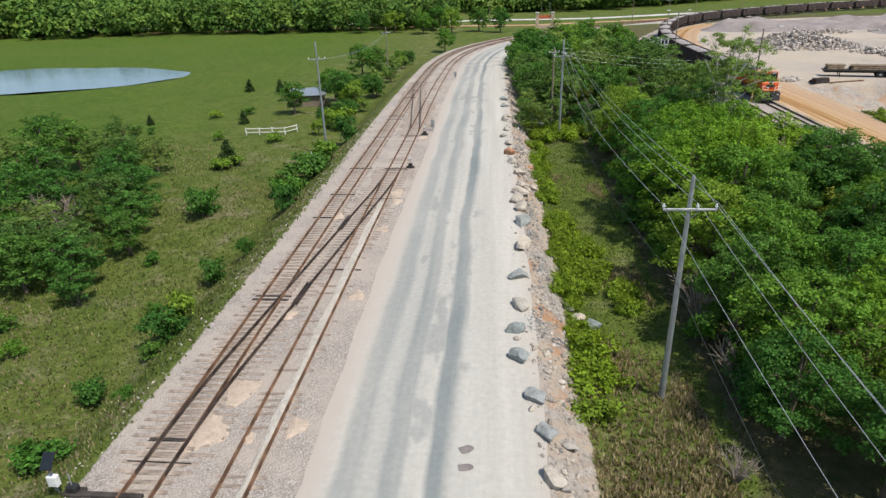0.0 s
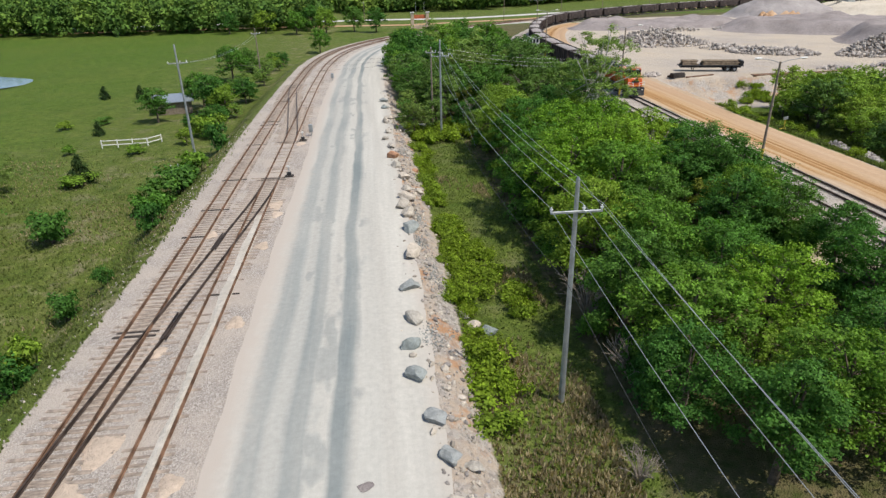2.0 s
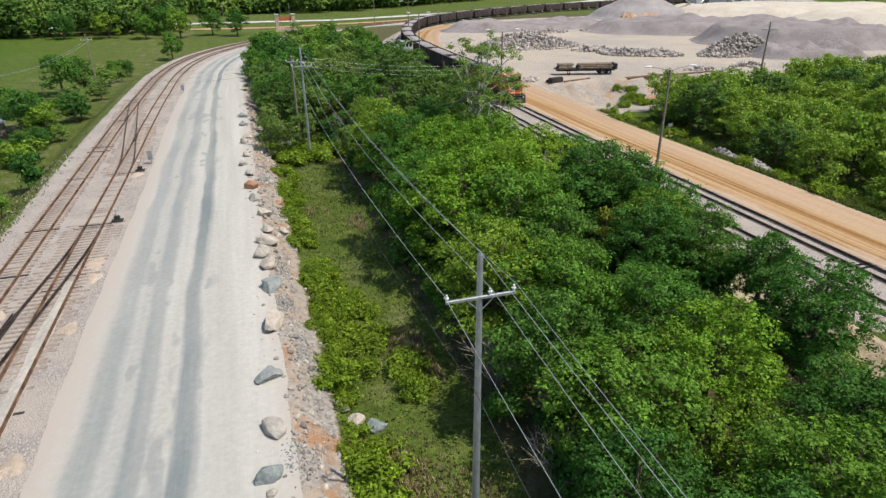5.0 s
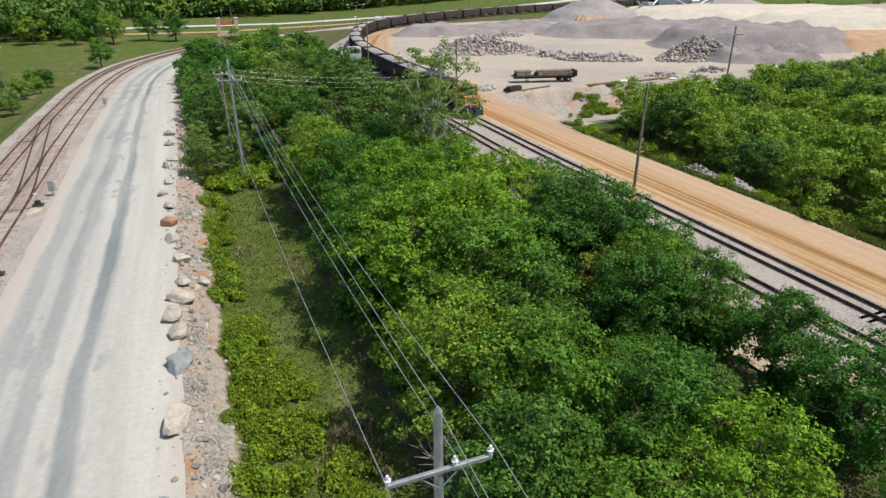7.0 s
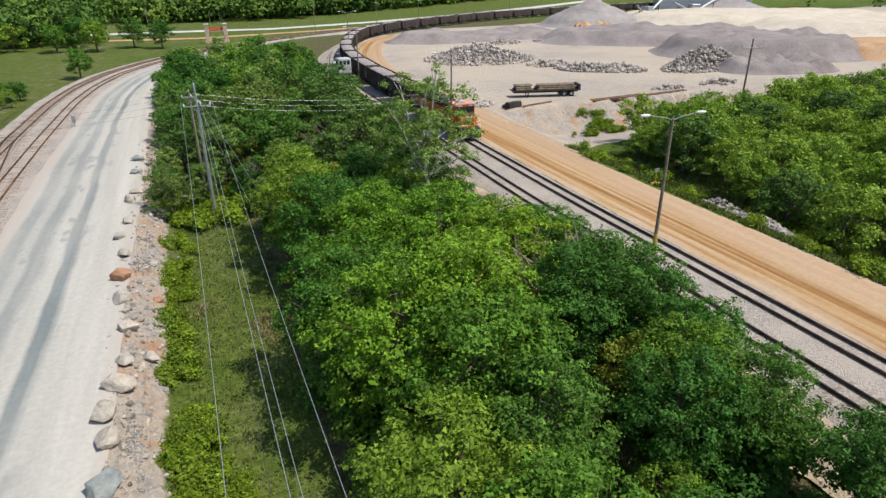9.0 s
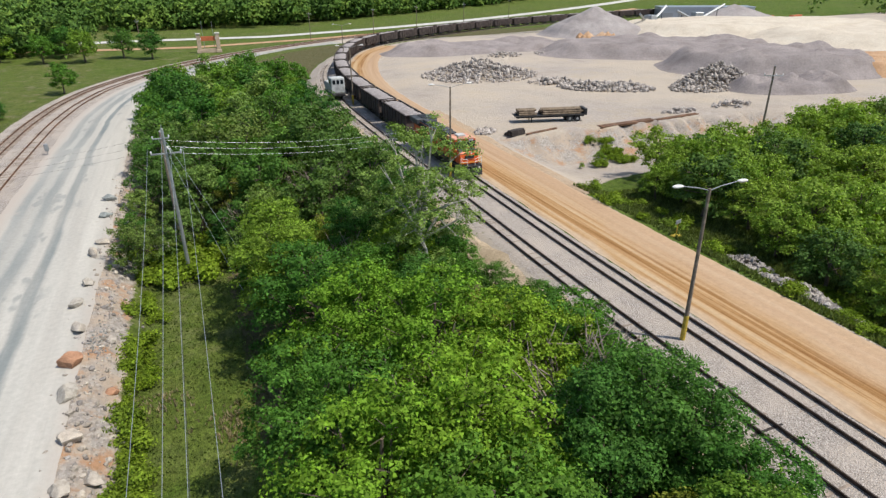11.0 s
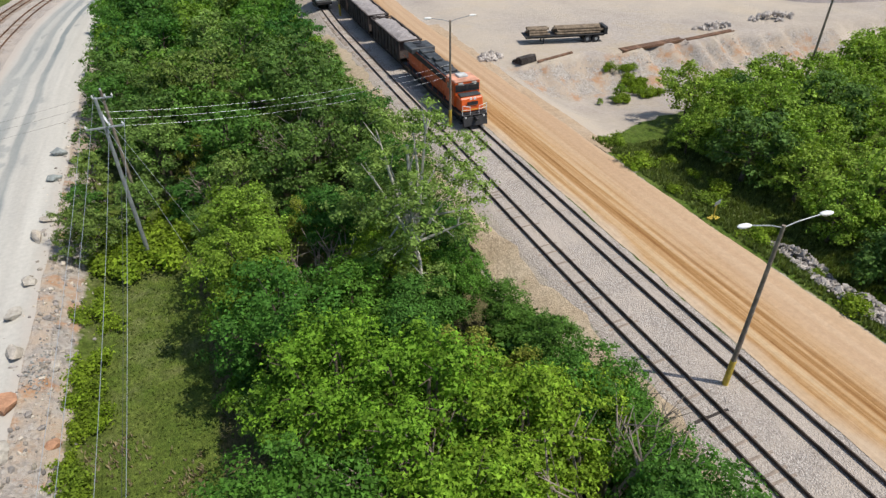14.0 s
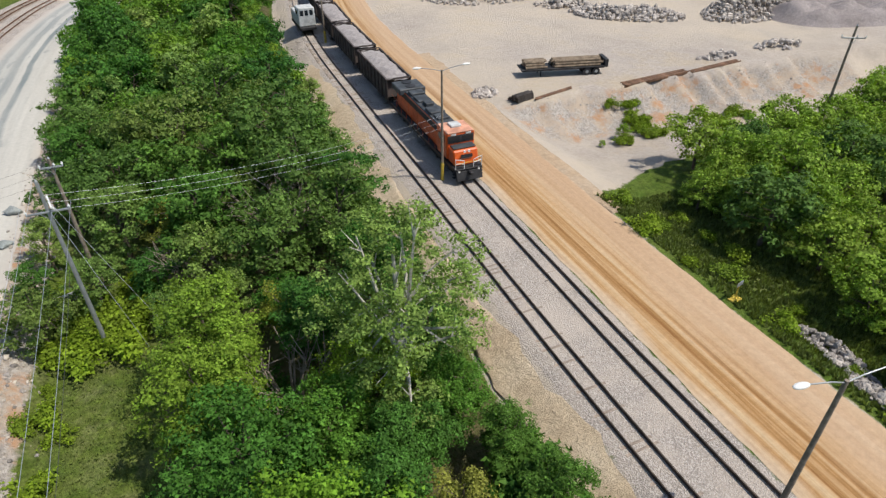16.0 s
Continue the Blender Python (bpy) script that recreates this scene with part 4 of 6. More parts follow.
def hopper_car(m, length=11.6):
    """A short open hopper heaped with crushed stone, its middle at the origin."""
    th = thing("hopper_car", "dark brown open hopper car heaped with grey gravel", "rail car", m, group="train of loaded hopper cars")
    W, L, h0, h1 = 2.75, length, 1.05, 3.25
    hw = W / 2
    for s in (-1, 1):
        part("side_sheet", B(s * hw, 0, (h0 + h1) / 2, 0.08, L, h1 - h0), M_CAR, th)
    for s in (-1, 1):
        bm = B(0, s * (L / 2 - 0.35), (h0 + h1) / 2 + 0.1, W - 0.1, 0.08, h1 - h0 - 0.2, rot=Matrix.Rotation(s * 0.18, 4, "X"))
        part("end_sheet", bm, M_CAR, th)
        bm = B(s * hw, 0, h1 + 0.03, 0.2, L + 0.1, 0.12, bev=0.02)
        part("top_chord", bm, M_CAR, th)
        part("end_chord", B(0, s * L / 2, h1 + 0.03, W, 0.16, 0.12, bev=0.02), M_CAR, th)
        for k in range(9):
            part("rib", B(s * (hw + 0.09), -L / 2 + 0.4 + k * (L - 0.8) / 8, (h0 + h1) / 2, 0.12, 0.14, h1 - h0, bev=0.015), M_CAR, th)
        part("coupler", B(0, s * (L / 2 + 0.35), 0.95, 0.25, 0.7, 0.25, bev=0.04), M_BLACK, th)
        bm = bmesh.new()
        for k in range(4):
            tube(bm, (hw - 0.3, s * (L / 2 + 0.06), 1.2 + 0.45 * k), (hw + 0.1, s * (L / 2 + 0.06), 1.2 + 0.45 * k), 0.02, sides=5)
        part("ladder", bm, M_CAR, th)
        part("slope_sheet", B(0, s * L * 0.27, 0.95, W - 0.6, L * 0.3, 0.5, bev=0.1, rot=Matrix.Rotation(s * 0.25, 4, "X")), M_CAR, th)
    part("centre_sill", B(0, 0, 0.98, 0.5, L + 0.2, 0.3, bev=0.03), M_BLACK, th)
    n, verts, faces = 18, [], []
    for j in range(n * 2 + 1):
        for i in range(n // 2 + 1):
            u, v = i / (n // 2) * 2 - 1, j / (n * 2) * 2 - 1
            heap = 0.28 * (1 - u * u) * (1 - abs(v) ** 5) + 0.07 * math.sin(9 * v + 3 * u) + 0.05 * math.sin(23 * v - 7 * u)
            verts.append((u * (hw - 0.06), v * (L / 2 - 0.1), h1 - 0.15 + heap))
    k = n // 2 + 1
    for j in range(n * 2):
        for i in range(n // 2):
            faces.append((j * k + i, j * k + i + 1, (j + 1) * k + i + 1, (j + 1) * k + i))
    piece("gravel_load", mesh_of("gravel_load", verts, faces, M_LOAD, True), th, label="heaped grey crushed gravel")
    bogie(-L / 2 + 1.9, 2, th, 2.6)
    bogie(L / 2 - 1.9, 2, th, 2.6)
    return th


RAIL_TOP_E = 1.53 + 0.195
locomotive(pose(float(east(89.3)), 89.3, RAIL_TOP_E), M_ORANGE, M_ROOF, "orange and black freight locomotive standing on the track")


def along_east(dist):
    """Place and heading at a distance along the train's track from the locomotive's nose."""
    ys = np.arange(89.6, 324, 0.25)
    xs = east(ys)
    s = np.concatenate([[0], np.cumsum(np.hypot(np.diff(xs), np.diff(ys)))])
    if dist > s[-1]:
        return None
    y = float(np.interp(dist, s, ys))
    return float(east(y)), y, math.atan(float(east(y + 1) - east(y - 1)) / 2)


hop = None
d = 17.6 + 0.7 + 5.9
while True:
    at = along_east(d)
    if at is None:
        break
    m = Matrix.Translation((at[0], at[1], RAIL_TOP_E)) @ Matrix.Rotation(-at[2], 4, "Z")
    if hop is None:
        hop = hopper_car(m)
    else:
        copy_thing(hop, m)
    d += 12.9


def track_mover(m):
    th = thing("railcar_mover", "dirty white boxy railcar mover parked on the neighbouring track", "rail vehicle", m)
    part("chassis", B(0, 0, 0.9, 2.5, 6.5, 0.5, bev=0.06), M_BLACK, th)
    part("body", B(0, 1.2, 1.9, 2.4, 3.8, 1.6, bev=0.1), M_OFFWHITE, th)
    part("cab", B(0, -1.9, 2.5, 2.5, 2.3, 2.7, bev=0.12), M_OFFWHITE, th)
    for s in (-0.72, 0.0, 0.72):
        part("window", B(s, -3.06, 3.1, 0.5, 0.04, 0.75, bev=0.02), M_GLASS, th, "dark cab window")
    for s in (-1, 1):
        part("side_window", B(s * 1.255, -1.9, 3.1, 0.04, 1.3, 0.7, bev=0.02), M_GLASS, th, "dark cab window")
        for y in (-2.0, 2.0):
            part("wheel", T((s * 0.65, y, 0.5), (s * 0.85, y, 0.5), 0.48, 0.48, 16), M_BLACK, th)
    part("bumper", B(0, -3.3, 0.9, 2.2, 0.2, 0.4, bev=0.05), M_BLACK, th)


track_mover(pose(float(TRACK_C(144)) - 0.3, 144, RAIL_TOP_E))


# ---- quarry yard ----
def log_trailer():
    th = thing("flatbed_trailer", "rusty flatbed trailer loaded with bundles of logs", "trailer", pose(55.2, 111.6, ground_at(60, 111), 0, 0, -14))
    L = 11.2
    part("deck", B(L / 2, 0, 1.05, L, 2.3, 0.16, bev=0.03), M_BLACK, th)
    for s in (-0.5, 0.5):
        part("beam", B(L / 2, s, 0.85, L - 0.5, 0.14, 0.35, bev=0.02), M_BLACK, th)
    for k in (1.5, 2.7):
        for s in (-0.85, 0.85):
            part("wheel", T((L - k, s - 0.22, 0.48), (L - k, s + 0.22, 0.48), 0.48, 0.48, 18), M_BLACK, th, "black tyre with pale hub")
            part("hub", T((L - k, s - 0.24, 0.48), (L - k, s + 0.24, 0.48), 0.2, 0.2, 12), M_STEEL, th)
    for s in (-0.7, 0.7):
        part("landing_leg", B(2.6, s, 0.5, 0.14, 0.14, 1.0, bev=0.02), M_BLACK, th)
    part("tail_lift", B(L - 0.3, 0, 1.5, 0.5, 2.3, 0.9, bev=0.05), M_BLACK, th)
    rr = random.Random(5)
    for x0, x1, rows in ((0.5, 3.2, 3), (4.2, L - 0.9, 3)):
        bundle = None
        for r in range(rows):
            for c in range(7 - r):
                yy = (c - (6 - r) / 2) * 0.31
                bm = T((x0 + rr.uniform(-0.2, 0.2), yy, 1.29 + r * 0.27), (x1 + rr.uniform(-0.3, 0.3), yy + rr.uniform(-0.05, 0.05), 1.29 + r * 0.27), rr.uniform(0.12, 0.16), rr.uniform(0.10, 0.15), 7)
                lg = part("log", bm, M_LOG, bundle or th, "" if bundle else "bundle of cut timber")
                bundle = bundle or lg
    return th


log_trailer()


def stack(name, label, x, y, turn, nx, nz, size, material, category):
    th = thing(name, label, category, pose(x, y, ground_at(x, y), 0, 0, turn))
    rr = random.Random(int(x * 10))
    bm = bmesh.new()
    box(bm, 0, 0, 0, size[0], size[1], size[2], bev=0.02)
    me = bpy.data.meshes.new(name)
    bm.to_mesh(me)
    bm.free()
    me.materials.append(material)
    for k in range(nz):
        for j in range(nx - (k if rr.random() < 0.5 else 0)):
            piece("timber" if material is not M_RUST else "rail_length", me, th,
                  pose(rr.uniform(-0.15, 0.15), (j - nx / 2) * (size[1] + 0.04), size[2] * (k + 0.5) + 0.0, 0, 0, rr.uniform(-1.5, 1.5)))


stack("tie_stack", "stack of old black railway ties on the yard", 51.6, 104.8, 15, 6, 4, (2.5, 0.24, 0.2), M_TIE_DARK, "timber stack")
stack("rail_stack", "rusty lengths of rail lying at the yard's edge", 70.5, 104.6, 6, 8, 2, (10.5, 0.13, 0.16), M_RUST, "rail stack")
stack("rail_stack", "rusty lengths of rail lying at the yard's edge", 80.5, 105.0, 8, 5, 1, (9.0, 0.13, 0.16), M_RUST, "rail stack")
stack("rail_stack", "single rusty rails lying on gravel", 56.0, 104.6, 14, 3, 1, (6.0, 0.13, 0.16), M_RUST, "rail stack")


def stones(name, label, places, material, kind="stuff"):
    """Many angular stones in one mesh: places of x, y, z, size."""
    bm = bmesh.new()
    bmesh.ops.create_icosphere(bm, subdivisions=1, radius=1)
    base = np.array([v.co[:] for v in bm.verts])
    tri = np.array([[v.index for v in f.verts] for f in bm.faces])
    bm.free()
    allv, allf = [], []
    for k, (x, y, z, s) in enumerate(places):
        v = base * NR.uniform(0.62, 1.15, (len(base), 1)) * NR.uniform(0.6, 1.25, 3) * s
        a = NR.uniform(0, 6.28)
        v = v @ np.array([[math.cos(a), -math.sin(a), 0], [math.sin(a), math.cos(a), 0], [0, 0, 1]])
        allv.append(v + (x, y, z))
        allf.append(tri + k * len(base))
    return tagged(new(name, mesh_of(name, np.concatenate(allv).tolist(), np.concatenate(allf).tolist(), material)), label, "rubble", kind=kind)


def rubble_pile(x, y, rx, ry, h, n, turn=0.0, label="heap of pale blasted rock on the quarry floor", rock=None, big=1.0):
    pts = []
    c, s = math.cos(radians(turn)), math.sin(radians(turn))
    for _ in range(n):
        a, r = NR.uniform(0, 6.28), NR.uniform(0, 1) ** 0.6
        u, v = r * math.cos(a), r * math.sin(a)
        px, py = x + u * rx * c - v * ry * s, y + u * rx * s + v * ry * c
        top = h * max(0, 1 - r ** 1.4) * (0.75 + 0.35 * math.sin(3 * u + 2 * v + x))
        pts.append((px, py, ground_at(px, py) + top * NR.uniform(0.35, 1.0) + 0.1, NR.uniform(0.2, 0.52) * big))
    stones("rubble_pile", label, pts, rock or M_RUBBLE)


rubble_pile(71, 157, 13.5, 11, 3.4, 1100)
rubble_pile(86, 131, 9.5, 4.5, 2.3, 650, -38)
rubble_pile(80, 141, 5, 3, 2.0, 150, -20)
rubble_pile(109, 126, 14, 6, 4.2, 1150, 18)
rubble_pile(113, 186, 12, 5, 2.4, 220)
rubble_pile(92, 186, 5, 4, 1.8, 90)
rubble_pile(84, 108, 3.5, 1.5, 0.5, 30)
rubble_pile(95, 108, 4, 2, 0.9, 50)
rubble_pile(50.6, 61.6, 1.4, 3.6, 1.1, 420, -12, "long heap of grey broken stone in weeds", M_HEAP, 0.5)
rubble_pile(49.6, 56.0, 1.4, 4.0, 1.2, 460, 8, "long heap of grey broken stone in weeds", M_HEAP, 0.62)
rubble_pile(48.8, 108.2, 1.6, 1.2, 0.5, 60, 0, "small heap of broken timber and stone")


def mound(name, x, y, rx, ry, h, material, label, seed, turn=0.0, flat=0.0, cone=None):
    """A stockpile: steep tipped cones that run together."""
    rr = random.Random(seed)
    cones = [(rr.uniform(-0.75, 0.75), rr.uniform(-0.6, 0.6), rr.uniform(0.55, 0.9) * (0.9 if flat else 1), rr.uniform(0.45, 0.9)) for _ in range(16)]
    cones = cone or cones
    n = 56
    verts, faces = [], []
    c, s = math.cos(radians(turn)), math.sin(radians(turn))
    for j in range(n + 1):
        for i in range(n + 1):
            u, v = i / n * 2 - 1, j / n * 2 - 1
            rad = (abs(u) ** 2.6 + abs(v) ** 2.6) ** (1 / 2.6)
            z = 0.0
            for a, b, k, w in cones:
                z = max(z, k - math.hypot(u - a, (v - b)) / w * 0.9)
            if flat:
                z = max(z, flat * min(1, max(0, 1 - rad) / 0.3) + 0.05 * math.sin(7 * u + 5 * v) * math.sin(4 * v))
            z *= min(1, max(0, (1 - rad) / 0.22))
            z += 0.05 * noise.noise(Vector((u * 4 + seed, v * 4, 0))) * min(1, max(0, (1 - rad) / 0.2)) + 0.03 * noise.noise(Vector((u * 11, v * 11, seed))) * (rad < 0.95)
            px, py = x + u * rx * c - v * ry * s, y + u * rx * s + v * ry * c
            verts.append((px, py, ground_at(px, py) - 0.15 + max(0, z) * h))
    for j in range(n):
        for i in range(n):
            a = j * (n + 1) + i
            faces.append((a, a + 1, a + n + 2, a + n + 1))
    tagged(new(name, mesh_of(name, verts, faces, material, True)), label, "stockpile")


mound("gravel_stockpile", 95, 205, 34, 14, 4.0, M_PILE, "long grey gravel stockpile in tipped heaps", 1, 2, 0.35)
mound("gravel_stockpile", 135, 176, 36, 20, 6.5, M_PILE, "broad grey gravel stockpile in tipped heaps", 2, -28, 0.5)
mound("gravel_stockpile", 136, 138, 26, 17, 7.5, M_PILE, "high rounded grey gravel stockpile", 3, -30, 0.6)
mound("gravel_stockpile", 118, 117, 13, 8, 4.2, M_PILE, "rounded grey gravel stockpile beside rubble", 4, -15, 0.4)
mound("gravel_stockpile", 153, 232, 22, 17, 10, M_LOAD, "tall pale gravel cone", 5, cone=[(0, 0, 1.0, 1.0), (0.35, 0.1, 0.72, 0.8)])
mound("soil_stockpile", 130, 196, 9, 6, 5.2, M_ORANGEPILE, "ochre soil heap on grey gravel", 6)
mound("sand_stockpile", 215, 215, 60, 34, 6.5, M_SANDPILE, "broad cream sand stockpile", 7, -20, 0.65)
mound("sand_stockpile", 235, 165, 62, 34, 5.5, M_SANDPILE, "broad cream sand stockpile", 8, -25, 0.7)
mound("soil_stockpile", 170, 122, 28, 15, 5, M_ORANGEPILE, "brown soil bank at the quarry's side", 9, -20, 0.6)
mound("gravel_stockpile", 255, 265, 26, 18, 9, M_LOAD, "far pale gravel cone", 12, cone=[(0, 0, 1.0, 1.0), (-0.4, 0.1, 0.6, 0.7)])


def conveyor_plant(x, y, turn, label):
    g = ground_at(x, y)
    th = thing("screening_plant", label, "quarry machine", pose(x, y, g, 0, 0, turn))
    part("hopper", B(0, 0, 4.6, 4, 3.5, 2.2, bev=0.2), M_STEEL, th)
    for sx in (-1.6, 1.6):
        for sy in (-1.4, 1.4):
            part("leg", B(sx, sy, 1.8, 0.25, 0.25, 3.6), M_BLACK, th)
    for a, b in (((2, 0, 3.2), (13, 1, 8.5)), ((-2, 0, 3.0), (-11, -2, 6.5))):
        bm = bmesh.new()
        tube(bm, a, b, 0.5, 0.5, 4)
        part("conveyor", bm, M_STEEL, th)
        part("trestle", T((b[0] * 0.75, b[1] * 0.75, 0), (b[0] * 0.75, b[1] * 0.75, b[2] * 0.75), 0.15, 0.15, 6), M_BLACK, th)
    part("engine_house", B(4.5, 3, 1.4, 5, 2.4, 2.6, bev=0.1), M_YELLOW, th)
    part("screen_box", B(-4, 2, 2.2, 4.5, 2.4, 2.4, bev=0.1), M_BLACK, th)


conveyor_plant(182, 236, 20, "green-grey screening plant with conveyors in the quarry")
conveyor_plant(215, 246, -10, "grey crushing plant with conveyors in the quarry")


def warehouse(x, y, sx, sy, h, turn):
    th = thing("warehouse", "long pale metal shed behind the quarry", "building", pose(x, y, ground_at(x, y), 0, 0, turn))
    part("shell", B(0, 0, h / 2, sx, sy, h), M_TIN, th)
    bm = B(0, 0, h + 0.3, sx + 0.6, sy + 0.6, 0.6)
    part("roof", bm, M_TIN, th)
    for k in range(6):
        part("bay_door", B(-sx / 2 + (k + 0.5) * sx / 6, -sy / 2 - 0.06, h * 0.36, sx / 9, 0.1, h * 0.7), M_STEEL, th)


warehouse(262, 292, 46, 14, 8, -28)
for x, y, t in ((292, 262, 10), (283, 268, 40)):
    th = thing("dump_truck", "small red truck far across the quarry", "truck", pose(x, y, ground_at(x, y) + 0.0, 0, 0, t))
    part("body", B(0, 0, 1.9, 6, 2.4, 1.8, bev=0.15), M_SIGN, th)
    part("cab", B(3.9, 0, 1.7, 1.8, 2.3, 2.3, bev=0.2), M_SIGN, th)
    for wx in (-2, 0, 3.8):
        for s in (-1, 1):
            part("wheel", T((wx, s * 0.9, 0.5), (wx, s * 1.25, 0.5), 0.5, 0.5, 12), M_BLACK, th)


pts = []
for _ in range(170):
    x = NR.uniform(52, 92)
    y = float(ledge_y(np.array(x))) - NR.uniform(-0.8, 5.5)
    pts.append((x, y, ground_at(x, y) + 0.03, NR.uniform(0.04, 0.2) ** 1.2))
stones("ledge_rubble", "broken stones strewn down the eroded quarry edge", pts, M_RUBBLE)

# ---- boulders along the road ----
def boulder(x, y, size, material, label, seed, flat=0.6, sink=0.25):
    rr = np.random.default_rng(seed)
    bm = bmesh.new()
    bmesh.ops.create_icosphere(bm, subdivisions=3, radius=1)
    planes = rr.normal(size=(13, 3)) * (1, 1, 0.8)
    planes /= np.linalg.norm(planes, axis=1)[:, None]
    cut = rr.uniform(0.42, 0.78, 13)
    for v in bm.verts:
        p = np.array(v.co)
        for n, c in zip(planes, cut):
            d = p @ n
            if d > c:
                p = p - n * (d - c) * 1.0
        k = 1 + 0.10 * noise.noise(Vector(p * 2.2) + Vector((seed, 0, 0))) + 0.04 * noise.noise(Vector(p * 6))
        v.co = Vector(p * k)
    sx, sy, sz = size * rr.uniform(0.9, 1.25), size * rr.uniform(0.7, 1.0), size * flat * rr.uniform(0.85, 1.1)
    bmesh.ops.transform(bm, matrix=Matrix.Rotation(rr.uniform(0, 6.28), 4, "Z") @ Matrix.Diagonal((sx, sy, sz, 1)), verts=bm.verts)
    me = bpy.data.meshes.new("boulder")
    bm.to_mesh(me)
    bm.free()
    me.materials.append(material)
    ob = new("boulder", me)
    ob.location = (x, y, ground_at(x, y) + sz * (0.75 - sink))
    tagged(ob, label, "boulder", "boulders lining the haul road")


G, Y, O = (M_ROCK_GREY, "blue-grey angular boulder at the road's edge"), (M_ROCK, "tan limestone boulder at the road's edge"), (M_ROCK_RED, "rust-red boulder at the road's edge")
BOULDERS = [(2.0, 17.8, 0.62, Y), (2.9, 20.3, 0.36, Y), (1.9, 20.6, 0.52, G), (1.6, 23.2, 0.55, G), (0.8, 26.6, 0.55, G), (0.6, 29.6, 0.62, G), (1.0, 32.5, 0.62, Y),
            (1.0, 36.6, 0.62, G), (1.5, 41.9, 0.72, Y), (1.6, 46.9, 0.75, G), (1.7, 50.0, 0.72, Y), (1.2, 52.2, 0.68, Y), (1.6, 54.8, 0.78, Y), (1.9, 57.3, 0.6, Y),
            (1.8, 61.0, 0.66, Y), (1.2, 65.2, 0.8, Y), (0.9, 68.7, 0.95, O), (0.8, 73.2, 0.8, Y), (0.2, 77.0, 0.7, Y), (0.7, 80.6, 0.62, Y), (0.4, 86.6, 0.7, Y), (0.9, 89.3, 0.6, Y),
            (3.1, 58.0, 0.5, Y), (3.3, 66.0, 0.45, O), (2.8, 72.0, 0.5, Y), (2.4, 84.5, 0.6, Y), (2.2, 91.0, 0.6, Y), (0.4, 97.0, 0.7, G), (0.3, 102.5, 0.75, G),
            (5.9, 33.2, 0.5, G), (5.0, 33.8, 0.45, Y), (4.5, 35.0, 0.4, Y)]
for k, (x, y, s, (mat, lab)) in enumerate(BOULDERS):
    boulder(x, y, s * (1.3 if y < 60 else 1.15), mat, lab, k + 1, flat=0.62 if k % 3 else 0.5)
pts = []
for _ in range(1500):
    y = NR.uniform(14, 112)
    x = float(west(y)) + NR.normal(18.4, 0.85)
    pts.append((x, y, ground_at(x, y) + 0.02, 0.05 + 0.22 * NR.random() ** 3))
stones("bank_rubble", "broken tan stones strewn down the road bank", pts[:900], M_ROCK)
stones("bank_rubble", "dull grey broken stones strewn down the road bank", pts[900:], M_HEAP)
pts = []
for cx, cy, rx, ry in ((3.0, 39.3, 0.9, 2.4), (2.3, 44.9, 0.6, 1.6), (1.9, 30.5, 0.7, 1.5), (2.6, 50.5, 0.6, 1.4), (2.2, 71.5, 0.7, 2.2)):
    for _ in range(150):
        x, y = cx + NR.normal(0, rx * 0.5), cy + NR.normal(0, ry * 0.5)
        pts.append((x, y, ground_at(x, y) + 0.01, NR.uniform(0.035, 0.085)))
stones("gravel_patch", "patches of loose grey crushed gravel on the road bank", pts, M_ROCK_GREY)
pts = []
for _ in range(420):
    y = NR.uniform(12, 90)
    x = float(west(y)) + NR.uniform(-4.2, -2.6)
    pts.append((x, y, ground_at(x, y) + 0.01, NR.uniform(0.04, 0.09)))
stones("ballast_stones", "loose ballast stones at the foot of the track", pts, M_RUBBLE)


# ---- meadow things ----
def rail_fence():
    th = thing("rail_fence", "short white wooden rail fence in the meadow", "fence")
    pts = [(-40.8, 91.5), (-38.7, 91.8), (-36.7, 92.1), (-34.7, 92.4), (-33.4, 94.6)]
    for k, (x, y) in enumerate(pts):
        g = ground_at(x, y)
        part("post", B(x, y, g + 0.55, 0.14, 0.14, 1.3, bev=0.02), M_WHITE, th)
        if k:
            x0, y0 = pts[k - 1]
            for z in (0.45, 1.05):
                part("rail", T((x0, y0, ground_at(x0, y0) + z), (x, y, g + z), 0.06, 0.06, 6), M_WHITE, th)


rail_fence()


def shed():
    g = ground_at(-37.5, 116)
    th = thing("farm_shed", "low farm shed with grey tin roof among bushes", "shed", pose(-37.5, 116, g, 0, 0, 15))
    part("shell", B(0, 0, 1.0, 6, 4, 2.0), M_WOOD, th)
    bm = bmesh.new()
    box(bm, 0, 0, 2.2, 7, 5, 0.1)
    taper(bm.verts, lambda c: c.y > 0, dz=0.7)
    part("roof", bm, M_TIN, th)


shed()
for x, y in ((-25.2, 72.5), (-24.6, 73.2)):
    th = thing("marker_post", "slim pale marker post in the grass", "post", pose(x, y, ground_at(x, y)))
    part("stake", B(0, 0, 1.0, 0.12, 0.12, 2.4, bev=0.02), M_WHITE, th)


